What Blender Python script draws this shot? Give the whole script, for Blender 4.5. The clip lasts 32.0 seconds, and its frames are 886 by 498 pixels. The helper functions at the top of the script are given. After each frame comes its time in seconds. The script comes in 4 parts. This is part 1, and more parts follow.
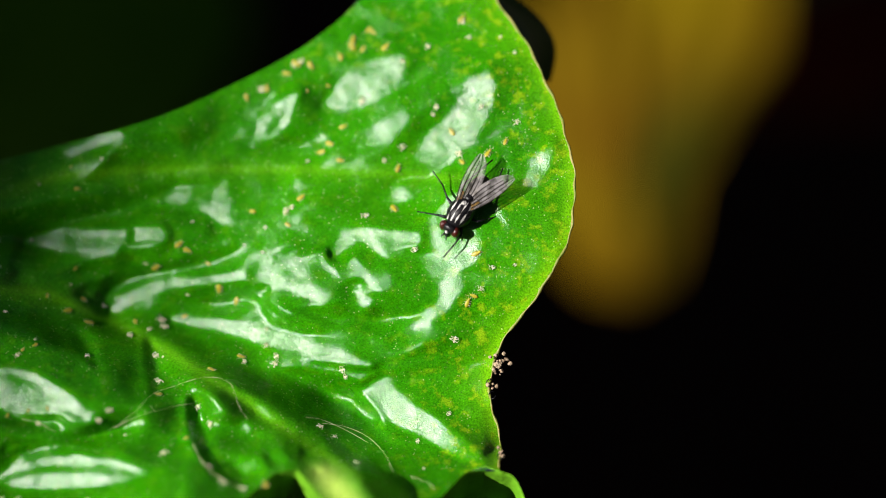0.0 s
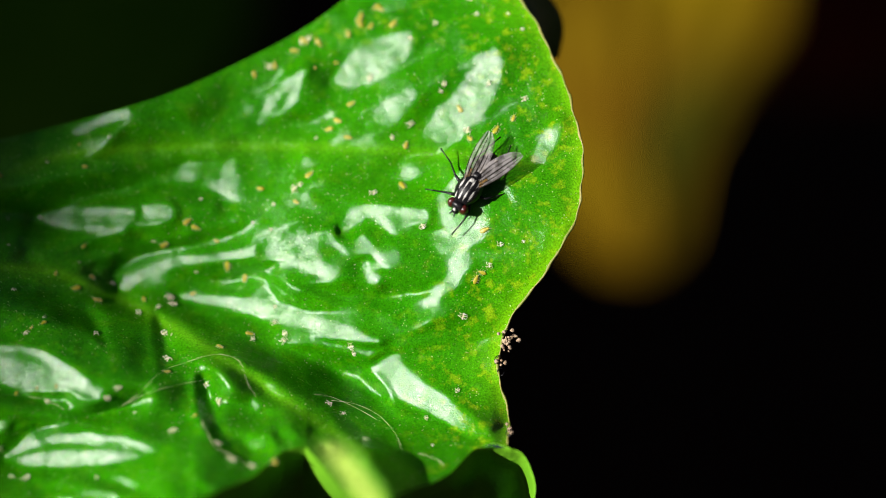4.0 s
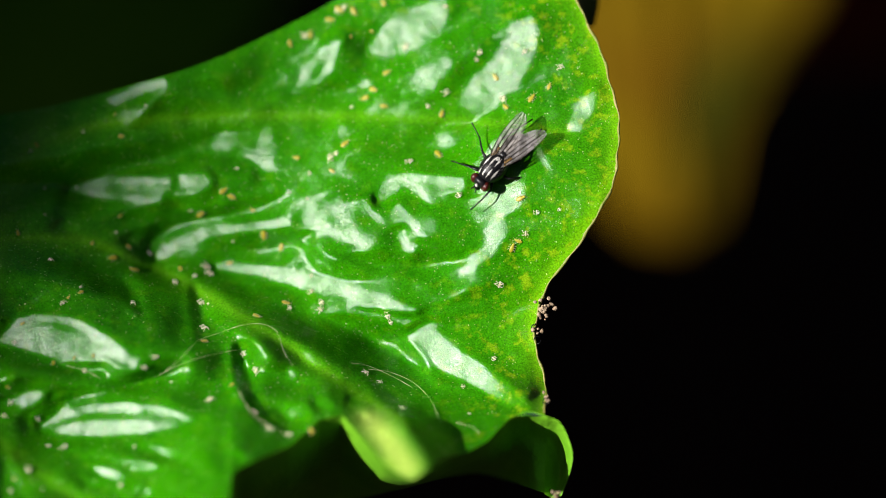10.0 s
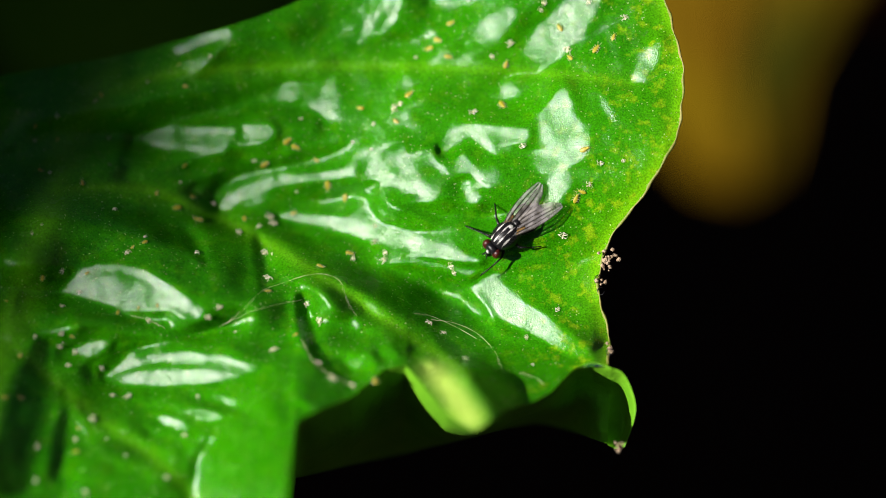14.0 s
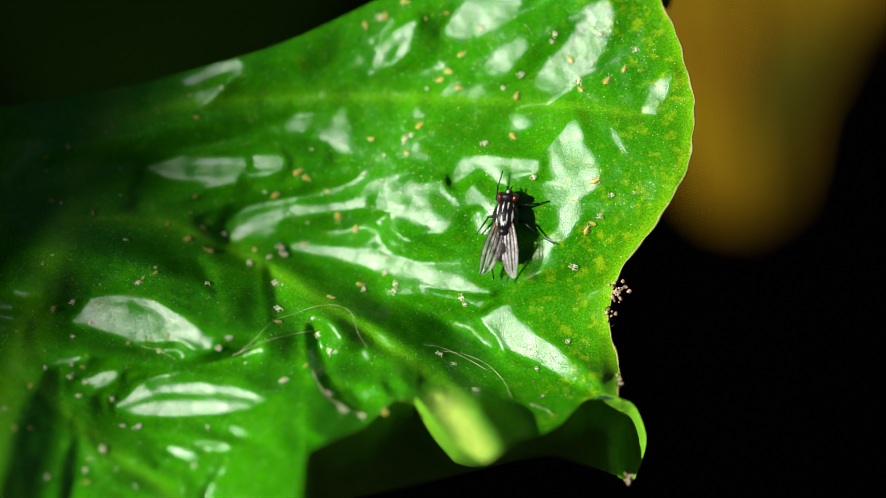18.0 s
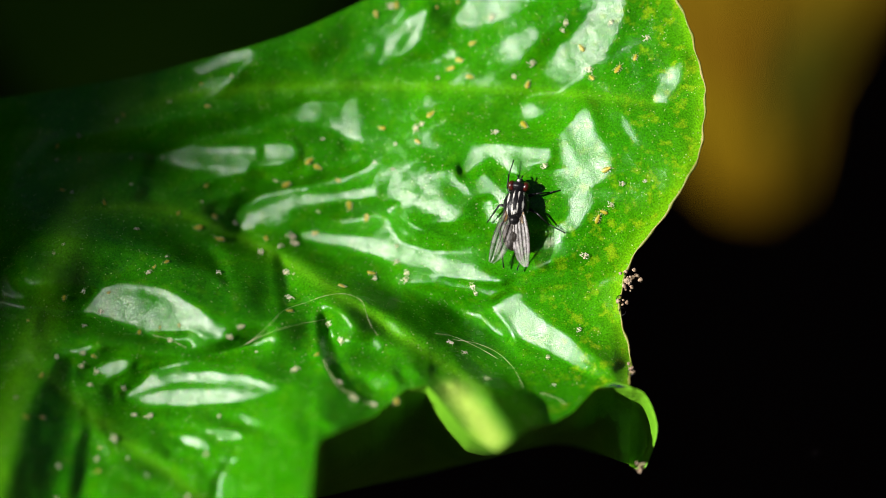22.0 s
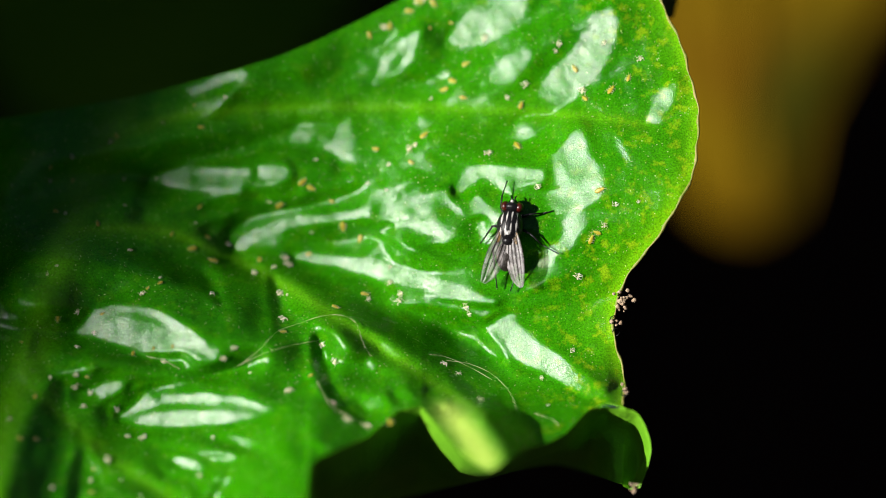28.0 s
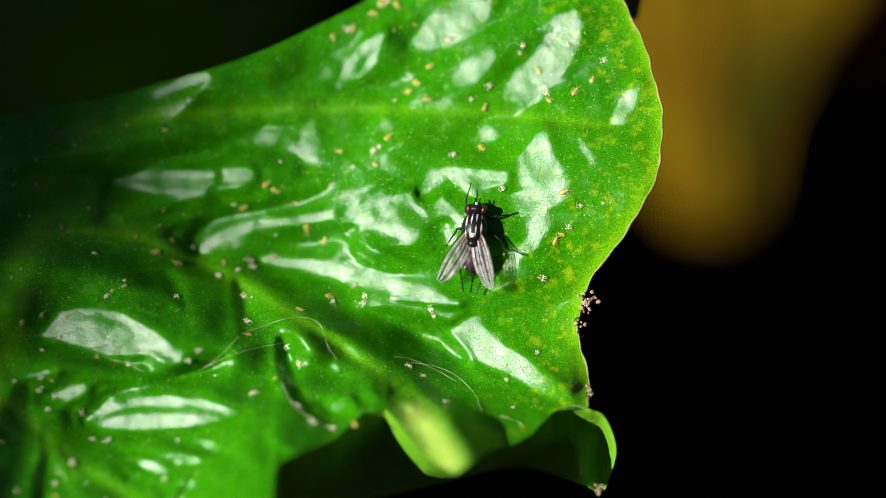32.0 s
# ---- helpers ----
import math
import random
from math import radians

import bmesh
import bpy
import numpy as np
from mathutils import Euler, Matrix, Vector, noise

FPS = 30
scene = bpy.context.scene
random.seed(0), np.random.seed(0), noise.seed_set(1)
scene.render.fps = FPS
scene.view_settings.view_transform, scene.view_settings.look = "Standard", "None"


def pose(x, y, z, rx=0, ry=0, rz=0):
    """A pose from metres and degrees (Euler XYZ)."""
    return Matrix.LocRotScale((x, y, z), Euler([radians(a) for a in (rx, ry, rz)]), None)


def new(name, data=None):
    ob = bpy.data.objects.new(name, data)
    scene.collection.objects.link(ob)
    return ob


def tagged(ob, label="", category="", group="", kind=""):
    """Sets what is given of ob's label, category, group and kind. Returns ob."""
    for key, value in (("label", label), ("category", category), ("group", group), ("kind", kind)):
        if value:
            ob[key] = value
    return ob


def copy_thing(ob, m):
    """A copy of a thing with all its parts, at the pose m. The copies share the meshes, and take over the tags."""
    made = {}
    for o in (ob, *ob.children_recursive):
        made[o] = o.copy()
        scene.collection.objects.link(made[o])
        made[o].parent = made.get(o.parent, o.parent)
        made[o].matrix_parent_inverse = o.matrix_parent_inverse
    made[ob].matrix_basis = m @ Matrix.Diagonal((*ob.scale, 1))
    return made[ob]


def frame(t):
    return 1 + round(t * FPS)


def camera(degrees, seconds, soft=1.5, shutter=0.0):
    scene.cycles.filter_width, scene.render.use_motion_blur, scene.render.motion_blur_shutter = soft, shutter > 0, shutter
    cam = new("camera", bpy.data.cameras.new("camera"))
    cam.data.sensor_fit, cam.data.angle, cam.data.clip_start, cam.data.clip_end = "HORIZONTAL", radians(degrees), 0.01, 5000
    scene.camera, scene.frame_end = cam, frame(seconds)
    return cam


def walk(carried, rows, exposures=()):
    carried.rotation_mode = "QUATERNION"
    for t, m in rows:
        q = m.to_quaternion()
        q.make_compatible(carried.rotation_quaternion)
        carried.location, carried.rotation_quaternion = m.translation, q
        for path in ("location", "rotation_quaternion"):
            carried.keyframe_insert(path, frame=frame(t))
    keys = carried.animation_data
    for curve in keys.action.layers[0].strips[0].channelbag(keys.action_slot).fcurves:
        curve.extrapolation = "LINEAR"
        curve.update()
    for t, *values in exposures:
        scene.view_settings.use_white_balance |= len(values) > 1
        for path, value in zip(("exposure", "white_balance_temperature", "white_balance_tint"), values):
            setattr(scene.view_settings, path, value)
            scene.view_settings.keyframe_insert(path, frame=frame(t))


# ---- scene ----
# ---- camera ----
# Macro lens on a head that turns by fractions of a degree; the leaf lies about 0.32 m before it.
DEGREES, REACH, DOWN, FOCUS_RISE = 14.0, 0.3193, 40.0, 0.0008
PX = 2 * REACH * math.tan(radians(DEGREES / 2)) / 1568      # one picture unit in the plane of focus: 0.05 mm
FOCUS = Vector((0.0, 0.0, 0.55))                           # the middle of the plane of focus
BASE = pose(0, 0, 0, 90 - DOWN, 0, 0)
EYE = FOCUS + BASE.to_3x3() @ Vector((0, 0, REACH))
cam = camera(DEGREES, 32.0, 0.8)
cam.data.dof.use_dof, cam.data.dof.focus_distance, cam.data.dof.aperture_fstop = True, REACH - FOCUS_RISE, 7.0
TURNS = [
    (0.0, 1.284, -2.051, 0.105),
    (0.5, 1.257, -2.012, 0.063),
    (1.0, 1.268, -2.157, 0.112),
    (1.5, 1.128, -1.999, 0.002),
    (2.0, 1.169, -2.067, -0.032),
    (2.5, 1.106, -1.994, 0.075),
    (3.0, 1.057, -1.987, 0.028),
    (3.5, 0.980, -1.958, -0.014),
    (5.5, 0.843, -1.834, -0.010),
    (6.0, 0.804, -1.914, 0.110),
    (6.5, 0.697, -1.927, -0.030),
    (7.0, 0.526, -1.787, 0.095),
    (7.5, 0.681, -1.818, 0.118),
    (8.0, 0.319, -1.312, 0.464),
    (8.5, 0.296, -1.145, 0.433),
    (9.0, 0.408, -1.354, 0.241),
    (9.5, 0.282, -1.192, 0.005),
    (10.0, 0.426, -1.340, -0.216),
    (10.5, 0.063, -1.156, -0.154),
    (11.0, 0.155, -1.000, -0.163),
    (11.5, 0.009, -0.936, -0.230),
    (12.0, -0.080, -0.857, -0.162),
    (12.5, -0.146, -0.776, -0.132),
    (13.0, -0.401, -0.858, -0.163),
    (13.5, -0.314, -0.508, -0.160),
    (15.5, -0.603, -0.192, 0.005),
    (16.0, -0.163, -0.163, -0.027),
    (16.5, 0.014, -0.041, -0.002),
    (17.0, 0.161, -0.178, -0.071),
    (17.5, 0.138, -0.085, -0.062),
    (18.0, 0.137, -0.162, 0.061),
    (18.5, 0.122, -0.247, -0.001),
    (19.0, -0.021, -0.247, -0.018),
    (19.5, -0.206, -0.151, 0.001),
    (20.0, -0.151, -0.151, 0.002),
    (20.5, -0.032, -0.151, 0.007),
    (21.0, -0.124, -0.027, -0.003),
    (21.5, -0.057, -0.041, -0.051),
    (22.0, -0.041, 0.014, -0.000),
    (22.5, -0.041, 0.041, -0.001),
    (23.0, 0.000, -0.000, -0.000),
    (23.5, -0.027, -0.027, 0.001),
    (24.0, -0.055, -0.000, -0.001),
    (24.5, 0.054, -0.106, 0.079),
    (25.0, 0.124, -0.164, -0.000),
    (25.5, 0.151, -0.181, -0.059),
    (27.5, 0.261, -0.164, 0.000),
    (28.0, 0.289, -0.089, -0.073),
    (28.5, 0.355, 0.014, 0.028),
    (29.0, 0.290, 0.053, 0.080),
    (29.5, 0.289, 0.035, 0.074),
    (30.0, 0.336, -0.037, 0.113),
    (30.5, 0.363, -0.429, -0.058),
    (31.0, 0.374, -0.629, -0.082),
    (31.5, 0.363, -0.819, -0.251),
    (32.0, 0.323, -0.653, -0.234),
]
walk(cam, [(t, Matrix.Translation(EYE) @ BASE @ pose(0, 0, 0, rx, ry, rz)) for t, rx, ry, rz in TURNS])


def spot(x, y, w=0.0):
    """World place seen along the line (x, y) of the resting view, w metres nearer than the plane of focus."""
    k = PX * (REACH - w) / REACH
    return EYE + BASE.to_3x3() @ Vector(((x - 784) * k, (441 - y) * k, w - REACH))


# ---- light ----
SUN = (BASE.to_3x3() @ Vector((-0.74, 0.10, 0.66))).normalized()
lamp = bpy.data.lights.new("sun", "SUN")
lamp.energy, lamp.angle, lamp.color = 5.0, radians(0.53), (1.0, 0.96, 0.9)
sun = new("sun", lamp)
sun.rotation_mode = "QUATERNION"
sun.rotation_quaternion = SUN.to_track_quat("Z", "Y")
world = bpy.data.worlds.new("sky")
scene.world = world
world.use_nodes = True
sky = world.node_tree.nodes.new("ShaderNodeTexSky")
sky.sky_type, sky.sun_disc = "NISHITA", False
sky.sun_elevation = math.asin(SUN.z)
sky.sun_rotation = math.atan2(SUN.x, SUN.y)
world.node_tree.links.new(sky.outputs[0], world.node_tree.nodes["Background"].inputs[0])
world.node_tree.nodes["Background"].inputs[1].default_value = 0.018
scene.view_settings.exposure = 1.0


# ---- materials ----
class Nodes:
    """A material under construction."""

    def __init__(self, name):
        self.mat = bpy.data.materials.new(name)
        self.mat.use_nodes = True
        self.tree = self.mat.node_tree
        self.bsdf = self.tree.nodes["Principled BSDF"]
        self.out = self.tree.nodes["Material Output"]
        self.co = self.add("ShaderNodeTexCoord").outputs["Object"]

    def add(self, kind):
        return self.tree.nodes.new(kind)

    def link(self, a, b):
        self.tree.links.new(a, b)

    def set(self, **values):
        for key, value in values.items():
            self.bsdf.inputs[key.replace("_", " ")].default_value = value
        return self

    def noise(self, scale, detail=3.0, rough=0.5, stretch=None):
        n = self.add("ShaderNodeTexNoise")
        n.inputs["Scale"].default_value, n.inputs["Detail"].default_value, n.inputs["Roughness"].default_value = scale, detail, rough
        if stretch:
            m = self.add("ShaderNodeMapping")
            m.inputs["Scale"].default_value = stretch
            self.link(self.co, m.inputs[0])
            self.link(m.outputs[0], n.inputs["Vector"])
        else:
            self.link(self.co, n.inputs["Vector"])
        return n.outputs["Fac"]

    def cells(self, scale):
        n = self.add("ShaderNodeTexVoronoi")
        n.inputs["Scale"].default_value = scale
        self.link(self.co, n.inputs["Vector"])
        return n.outputs["Distance"], n.outputs["Color"]

    def ramp(self, fac, *stops):
        r = self.add("ShaderNodeValToRGB")
        e = r.color_ramp.elements
        while len(e) < len(stops):
            e.new(0.5)
        for el, (p, c) in zip(e, stops):
            el.position = p
            el.color = (*c, 1) if len(c) == 3 else c
        self.link(fac, r.inputs[0])
        return r.outputs[0]

    def band(self, fac, a, b):
        return self.ramp(fac, (a, (0, 0, 0)), (b, (1, 1, 1)))

    def mix(self, fac, a, b, blend="MIX"):
        m = self.add("ShaderNodeMix")
        m.data_type, m.blend_type = "RGBA", blend
        for socket, v in ((m.inputs[0], fac), (m.inputs[6], a), (m.inputs[7], b)):
            if isinstance(v, (int, float)):
                socket.default_value = v
            elif isinstance(v, tuple):
                socket.default_value = (*v, 1)
            else:
                self.link(v, socket)
        return m.outputs[2]

    def sum(self, a, b, op="ADD"):
        m = self.add("ShaderNodeMath")
        m.operation = op
        for socket, v in ((m.inputs[0], a), (m.inputs[1], b)):
            if isinstance(v, (int, float)):
                socket.default_value = v
            else:
                self.link(v, socket)
        return m.outputs[0]

    def attribute(self, name):
        a = self.add("ShaderNodeAttribute")
        a.attribute_name = name
        return a.outputs["Fac"]

    def bump(self, height, strength, distance):
        b = self.add("ShaderNodeBump")
        b.inputs["Strength"].default_value, b.inputs["Distance"].default_value = strength, distance
        self.link(height, b.inputs["Height"])
        self.link(b.outputs[0], self.bsdf.inputs["Normal"])
        return b.outputs[0]

    def colour(self, c):
        self.link(c, self.bsdf.inputs["Base Color"])

    def thin(self, colour, share, normal=None):
        """Lets light pass through a thin blade."""
        t = self.add("ShaderNodeBsdfTranslucent")
        m = self.add("ShaderNodeMixShader")
        m.inputs[0].default_value = share
        if isinstance(colour, tuple):
            t.inputs[0].default_value = (*colour, 1)
        else:
            self.link(colour, t.inputs[0])
        if normal:
            self.link(normal, t.inputs["Normal"])
        self.link(self.bsdf.outputs[0], m.inputs[1])
        self.link(t.outputs[0], m.inputs[2])
        self.link(m.outputs[0], self.out.inputs[0])


def leaf_material():
    n = Nodes("glossy_green_leaf")
    vein, lit_rim, sick = n.attribute("vein"), n.attribute("lit_rim"), n.attribute("sick")
    broad = n.noise(90, 4)
    c = n.ramp(broad, (0.25, (0.010, 0.108, 0.0004)), (0.5, (0.017, 0.162, 0.0005)), (0.75, (0.032, 0.215, 0.0007)))
    c = n.mix(n.band(n.noise(700, 3), 0.35, 0.75), c, (0.026, 0.20, 0.001))
    c = n.mix(n.sum(vein, 0.9, "MULTIPLY"), c, (0.08, 0.30, 0.004))
    # lime edge: light through the margin and on the crest, put into the colour
    c = n.mix(n.sum(lit_rim, 0.8, "MULTIPLY"), c, (0.12, 0.36, 0.003))
    # paler margin colour plus the sunlight on the crest bulge, put into the colour
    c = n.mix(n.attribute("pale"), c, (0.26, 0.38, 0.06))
    blotch = n.sum(n.band(n.noise(900, 4, 0.6), 0.53, 0.66), sick, "MULTIPLY")
    c = n.mix(n.sum(blotch, 0.65, "MULTIPLY"), c, (0.22, 0.36, 0.006))
    # pale dots: dust specks, and sparkles of the gloss painted as colour
    near, _ = n.cells(2900)
    speck_glint = n.sum(n.ramp(near, (0.09, (1, 1, 1)), (0.18, (0, 0, 0))), n.band(n.noise(1100, 2), 0.42, 0.56), "MULTIPLY")
    c = n.mix(n.sum(speck_glint, 0.6, "MULTIPLY"), c, (0.6, 0.68, 0.32))
    c = n.mix(1.0, c, n.ramp(n.noise(6500, 4, 0.7), (0.3, (0.42, 0.42, 0.42)), (0.7, (1.45, 1.45, 1.45))), "MULTIPLY")
    n.colour(c)
    n.set(Roughness=0.5)
    n.bsdf.inputs["Specular IOR Level"].default_value = 0.0
    pit, _ = n.cells(9500)
    fine = n.sum(n.noise(13000, 1), n.sum(n.sum(pit, 0.5, "MULTIPLY"), n.sum(n.noise(3000, 2), 0.25, "MULTIPLY")))
    b = n.bump(fine, 0.62, 0.000034)
    n.thin(n.mix(0.5, c, (0.03, 0.28, 0.001)), 0.12, b)
    # the waxy coat: a gloss with short tails over the green
    coat, gloss, edge = n.add("ShaderNodeMixShader"), n.add("ShaderNodeBsdfGlossy"), n.add("ShaderNodeFresnel")
    gloss.distribution = "BECKMANN"
    edge.inputs["IOR"].default_value = 1.405
    n.link(n.ramp(n.noise(600, 4), (0.3, (0.22, 0.22, 0.22)), (0.7, (0.29, 0.29, 0.29))), gloss.inputs["Roughness"])
    n.link(b, gloss.inputs["Normal"])
    n.link(edge.outputs[0], coat.inputs[0])
    n.link(n.out.inputs[0].links[0].from_socket, coat.inputs[1])
    n.link(gloss.outputs[0], coat.inputs[2])
    n.link(coat.outputs[0], n.out.inputs[0])
    return n.mat


def plain(name, a, b, scale, roughness=0.6, bump=0.3, depth=0.0002, specular=0.5, metallic=0.0, through_share=0.0):
    n = Nodes(name)
    f = n.noise(scale, 5, 0.6)
    c = n.ramp(f, (0.3, a), (0.7, b))
    n.colour(c)
    n.set(Roughness=roughness, Metallic=metallic)
    n.bsdf.inputs["Specular IOR Level"].default_value = specular
    k = n.bump(n.sum(f, n.noise(scale * 7, 3)), bump, depth)
    if through_share:
        n.thin(c, through_share, k)
    return n.mat


def yellow_material():
    n = Nodes("yellowing_leaf")
    g = n.attribute("green")
    c = n.ramp(n.noise(40, 4), (0.3, (0.115, 0.060, 0.0001)), (0.7, (0.17, 0.122, 0.0001)))
    c = n.mix(g, c, (0.012, 0.032, 0.001))
    n.colour(c)
    n.set(Roughness=0.8)
    n.bsdf.inputs["Specular IOR Level"].default_value = 0.08
    b = n.bump(n.noise(300, 3), 0.3, 0.0005)
    n.thin(c, 0.3, b)
    return n.mat


def wing_material():
    n = Nodes("clear_wing_membrane")
    t = n.add("ShaderNodeBsdfTransparent")
    m = n.add("ShaderNodeMixShader")
    t.inputs[0].default_value = (0.62, 0.60, 0.50, 1)
    # part of the wing's uneven white sheen is painted into its colour
    n.colour(n.ramp(n.noise(1100, 3), (0.32, (0.12, 0.11, 0.10)), (0.60, (0.85, 0.78, 0.78))))
    n.set(Roughness=0.36)
    n.bsdf.inputs["Specular IOR Level"].default_value = 1.0
    n.bump(n.noise(1400, 2), 0.5, 0.0001)
    m.inputs[0].default_value = 0.24
    n.link(t.outputs[0], m.inputs[1])
    n.link(n.bsdf.outputs[0], m.inputs[2])
    n.link(m.outputs[0], n.out.inputs[0])
    return n.mat


LEAF = leaf_material()
YELLOW = yellow_material()
UNDERSIDE = plain("pale_leaf_underside", (0.10, 0.32, 0.008), (0.16, 0.42, 0.015), 260, 0.6, 0.5, 0.0003, 0.3, 0.0, 0.25)
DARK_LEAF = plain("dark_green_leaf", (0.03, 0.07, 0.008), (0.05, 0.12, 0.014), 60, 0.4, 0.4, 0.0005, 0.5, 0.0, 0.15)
SHADE_LEAF = plain("shaded_green_leaf", (0.055, 0.16, 0.006), (0.10, 0.24, 0.010), 60, 0.8, 0.4, 0.0005, 0.05, 0.0, 0.15)
RED_LEAF = plain("dark_red_tint_leaf", (0.07, 0.008, 0.004), (0.12, 0.016, 0.008), 60, 0.8, 0.4, 0.0005, 0.05, 0.0, 0.15)
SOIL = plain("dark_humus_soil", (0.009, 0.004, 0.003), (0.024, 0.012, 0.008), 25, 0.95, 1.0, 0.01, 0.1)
BLOCKER = plain("blocker_brown", (0.03, 0.02, 0.015), (0.06, 0.04, 0.03), 8, 0.9, 0.5, 0.004, 0.2)
BLACK = plain("black_chitin", (0.003, 0.003, 0.004), (0.010, 0.009, 0.010), 1500, 0.34, 0.4, 0.00005, 0.22)
GREY = plain("grey_dusted_chitin", (0.22, 0.21, 0.20), (0.58, 0.56, 0.53), 3500, 0.45, 0.4, 0.00005)
BELLY = plain("dark_grey_mottled_abdomen", (0.003, 0.0026, 0.0025), (0.022, 0.016, 0.011), 800, 0.45, 0.6, 0.00008, 0.25)
RED = plain("red_brown_eye", (0.020, 0.002, 0.0015), (0.060, 0.006, 0.004), 3000, 0.30, 0.5, 0.00003)
AMBER = plain("amber_wing_root", (0.03, 0.015, 0.004), (0.22, 0.12, 0.02), 2600, 0.4)
PALE = plain("dull_cream_dust", (0.08, 0.065, 0.045), (0.42, 0.36, 0.28), 2500, 0.6, 0.4, 0.00005, 0.2)
WING = wing_material()
VEIN = plain("dark_wing_vein", (0.008, 0.005, 0.003), (0.02, 0.014, 0.008), 2000, 0.4)
SKIN = plain("papery_white_shed_skin", (0.50, 0.46, 0.24), (0.88, 0.85, 0.62), 2500, 0.6, 0.5, 0.0001)
APHID = plain("yellow_aphid", (0.30, 0.24, 0.006), (0.44, 0.40, 0.03), 2500, 0.35, 0.3, 0.00005, 0.5, 0.0, 0.2)
FIBRE = plain("pale_fibre", (0.35, 0.38, 0.16), (0.55, 0.55, 0.3), 1500, 0.5)
CRUMB = plain("brown_dry_fluff", (0.18, 0.11, 0.06), (0.5, 0.38, 0.26), 1800, 0.8, 0.6, 0.0002)
STALK = plain("green_leaf_stalk", (0.03, 0.09, 0.01), (0.06, 0.14, 0.02), 200, 0.5)
RIM = plain("pale_leaf_margin", (0.16, 0.24, 0.02), (0.34, 0.28, 0.08), 500, 0.5, 0.5, 0.0002, 0.5, 0.0, 0.3)


# ---- building helpers ----
def mesh_of(name, verts, faces, material, smooth=True):
    me = bpy.data.meshes.new(name)
    me.from_pydata([tuple(v) for v in verts], [], faces)
    me.materials.append(material)
    if smooth:
        me.polygons.foreach_set("use_smooth", [True] * len(me.polygons))
    me.update()
    return me


def piece(name, data, parent=None, label=""):
    ob = new(name, data)
    if parent:
        ob.parent = parent
    if label:
        ob["label"] = label
    return ob


def part(name, bm, material, parent=None, label=""):
    """Links a bmesh as one mesh object under a thing or a part."""
    me = bpy.data.meshes.new(name)
    bm.to_mesh(me)
    bm.free()
    me.materials.append(material)
    me.polygons.foreach_set("use_smooth", [True] * len(me.polygons))
    return piece(name, me, parent, label)


def grid_faces(rows, cols):
    return [(r * cols + c, r * cols + c + 1, (r + 1) * cols + c + 1, (r + 1) * cols + c) for r in range(rows - 1) for c in range(cols - 1)]


def ball(bm, centre, radii, turn=None, u=20, v=12):
    m = Matrix.Translation(centre) @ (turn.to_4x4() if turn else Matrix()) @ Matrix.Diagonal((*radii, 1))
    return bmesh.ops.create_uvsphere(bm, u_segments=u, v_segments=v, radius=1, matrix=m)["verts"]


def tube(bm, points, radii, sides=8):
    """A round, tapering tube along points."""
    points = [Vector(p) for p in points]
    rings = []
    side = Vector((0.3, 0.5, 0.81))
    for i, p in enumerate(points):
        d = (points[min(i + 1, len(points) - 1)] - points[max(i - 1, 0)]).normalized()
        a = (side - d * side.dot(d)).normalized()
        b = d.cross(a)
        rings.append([bm.verts.new(p + (a * math.cos(k * math.tau / sides) + b * math.sin(k * math.tau / sides)) * radii[i]) for k in range(sides)])
    for r, s in zip(rings, rings[1:]):
        for k in range(sides):
            bm.faces.new((r[k], r[(k + 1) % sides], s[(k + 1) % sides], s[k]))
    bm.faces.new(rings[0][::-1])
    bm.faces.new(rings[-1])


def smooth_line(points, steps=8):
    """Catmull-Rom curve through points."""
    pts = [Vector(p) for p in points]
    pts = [pts[0] * 2 - pts[1], *pts, pts[-1] * 2 - pts[-2]]
    out = []
    for a, b, c, d in zip(pts, pts[1:], pts[2:], pts[3:]):
        for i in range(steps):
            t = i / steps
            out.append(0.5 * ((2 * b) + (c - a) * t + (2 * a - 5 * b + 4 * c - d) * t * t + (3 * b - a - 3 * c + d) * t ** 3))
    return out + [pts[-2]]


def eased(x, xs, ys):
    """Smooth curve through knots: linear steps, averaged over a window."""
    w = (max(xs) - min(xs)) / len(xs) * 0.35
    return sum(np.interp(x + w * k, xs, ys) for k in (-1, -0.6, -0.2, 0.2, 0.6, 1)) / 6


def step(x, a, b):
    t = np.clip((x - a) / (b - a), 0, 1)
    return t * t * (3 - 2 * t)


# ---- the leaf's shape: heights above the plane of focus, in picture units ----
MARGIN_Y = [-260, -145, -60, 0, 60, 130, 200, 270, 330, 395, 440, 490, 540, 590, 640, 690]
MARGIN_X = [1040, 1120, 1175, 1201, 1225, 1243, 1248, 1236, 1208, 1163, 1128, 1101, 1093, 1104, 1115, 1114]
CREST_X = [520, 540, 556, 600, 660, 715, 755, 785, 830, 878, 905, 935, 975, 1010, 1050, 1085, 1114]
CREST_Y = [1080, 960, 785, 766, 742, 694, 686, 722, 778, 804, 784, 764, 754, 736, 694, 680, 690]
TOP_X = [-300, 0, 250, 430, 530, 630, 730, 790, 870, 940]
TOP_Y = [200, 180, 138, 90, 58, 12, -38, -76, -145, -240]
TILT_U, TILT_V = 0.446, -0.06       # slope of a face that mirrors the sun to the eye
BASE_U, BASE_V = 0.15, -0.16        # slope of the blade as a whole

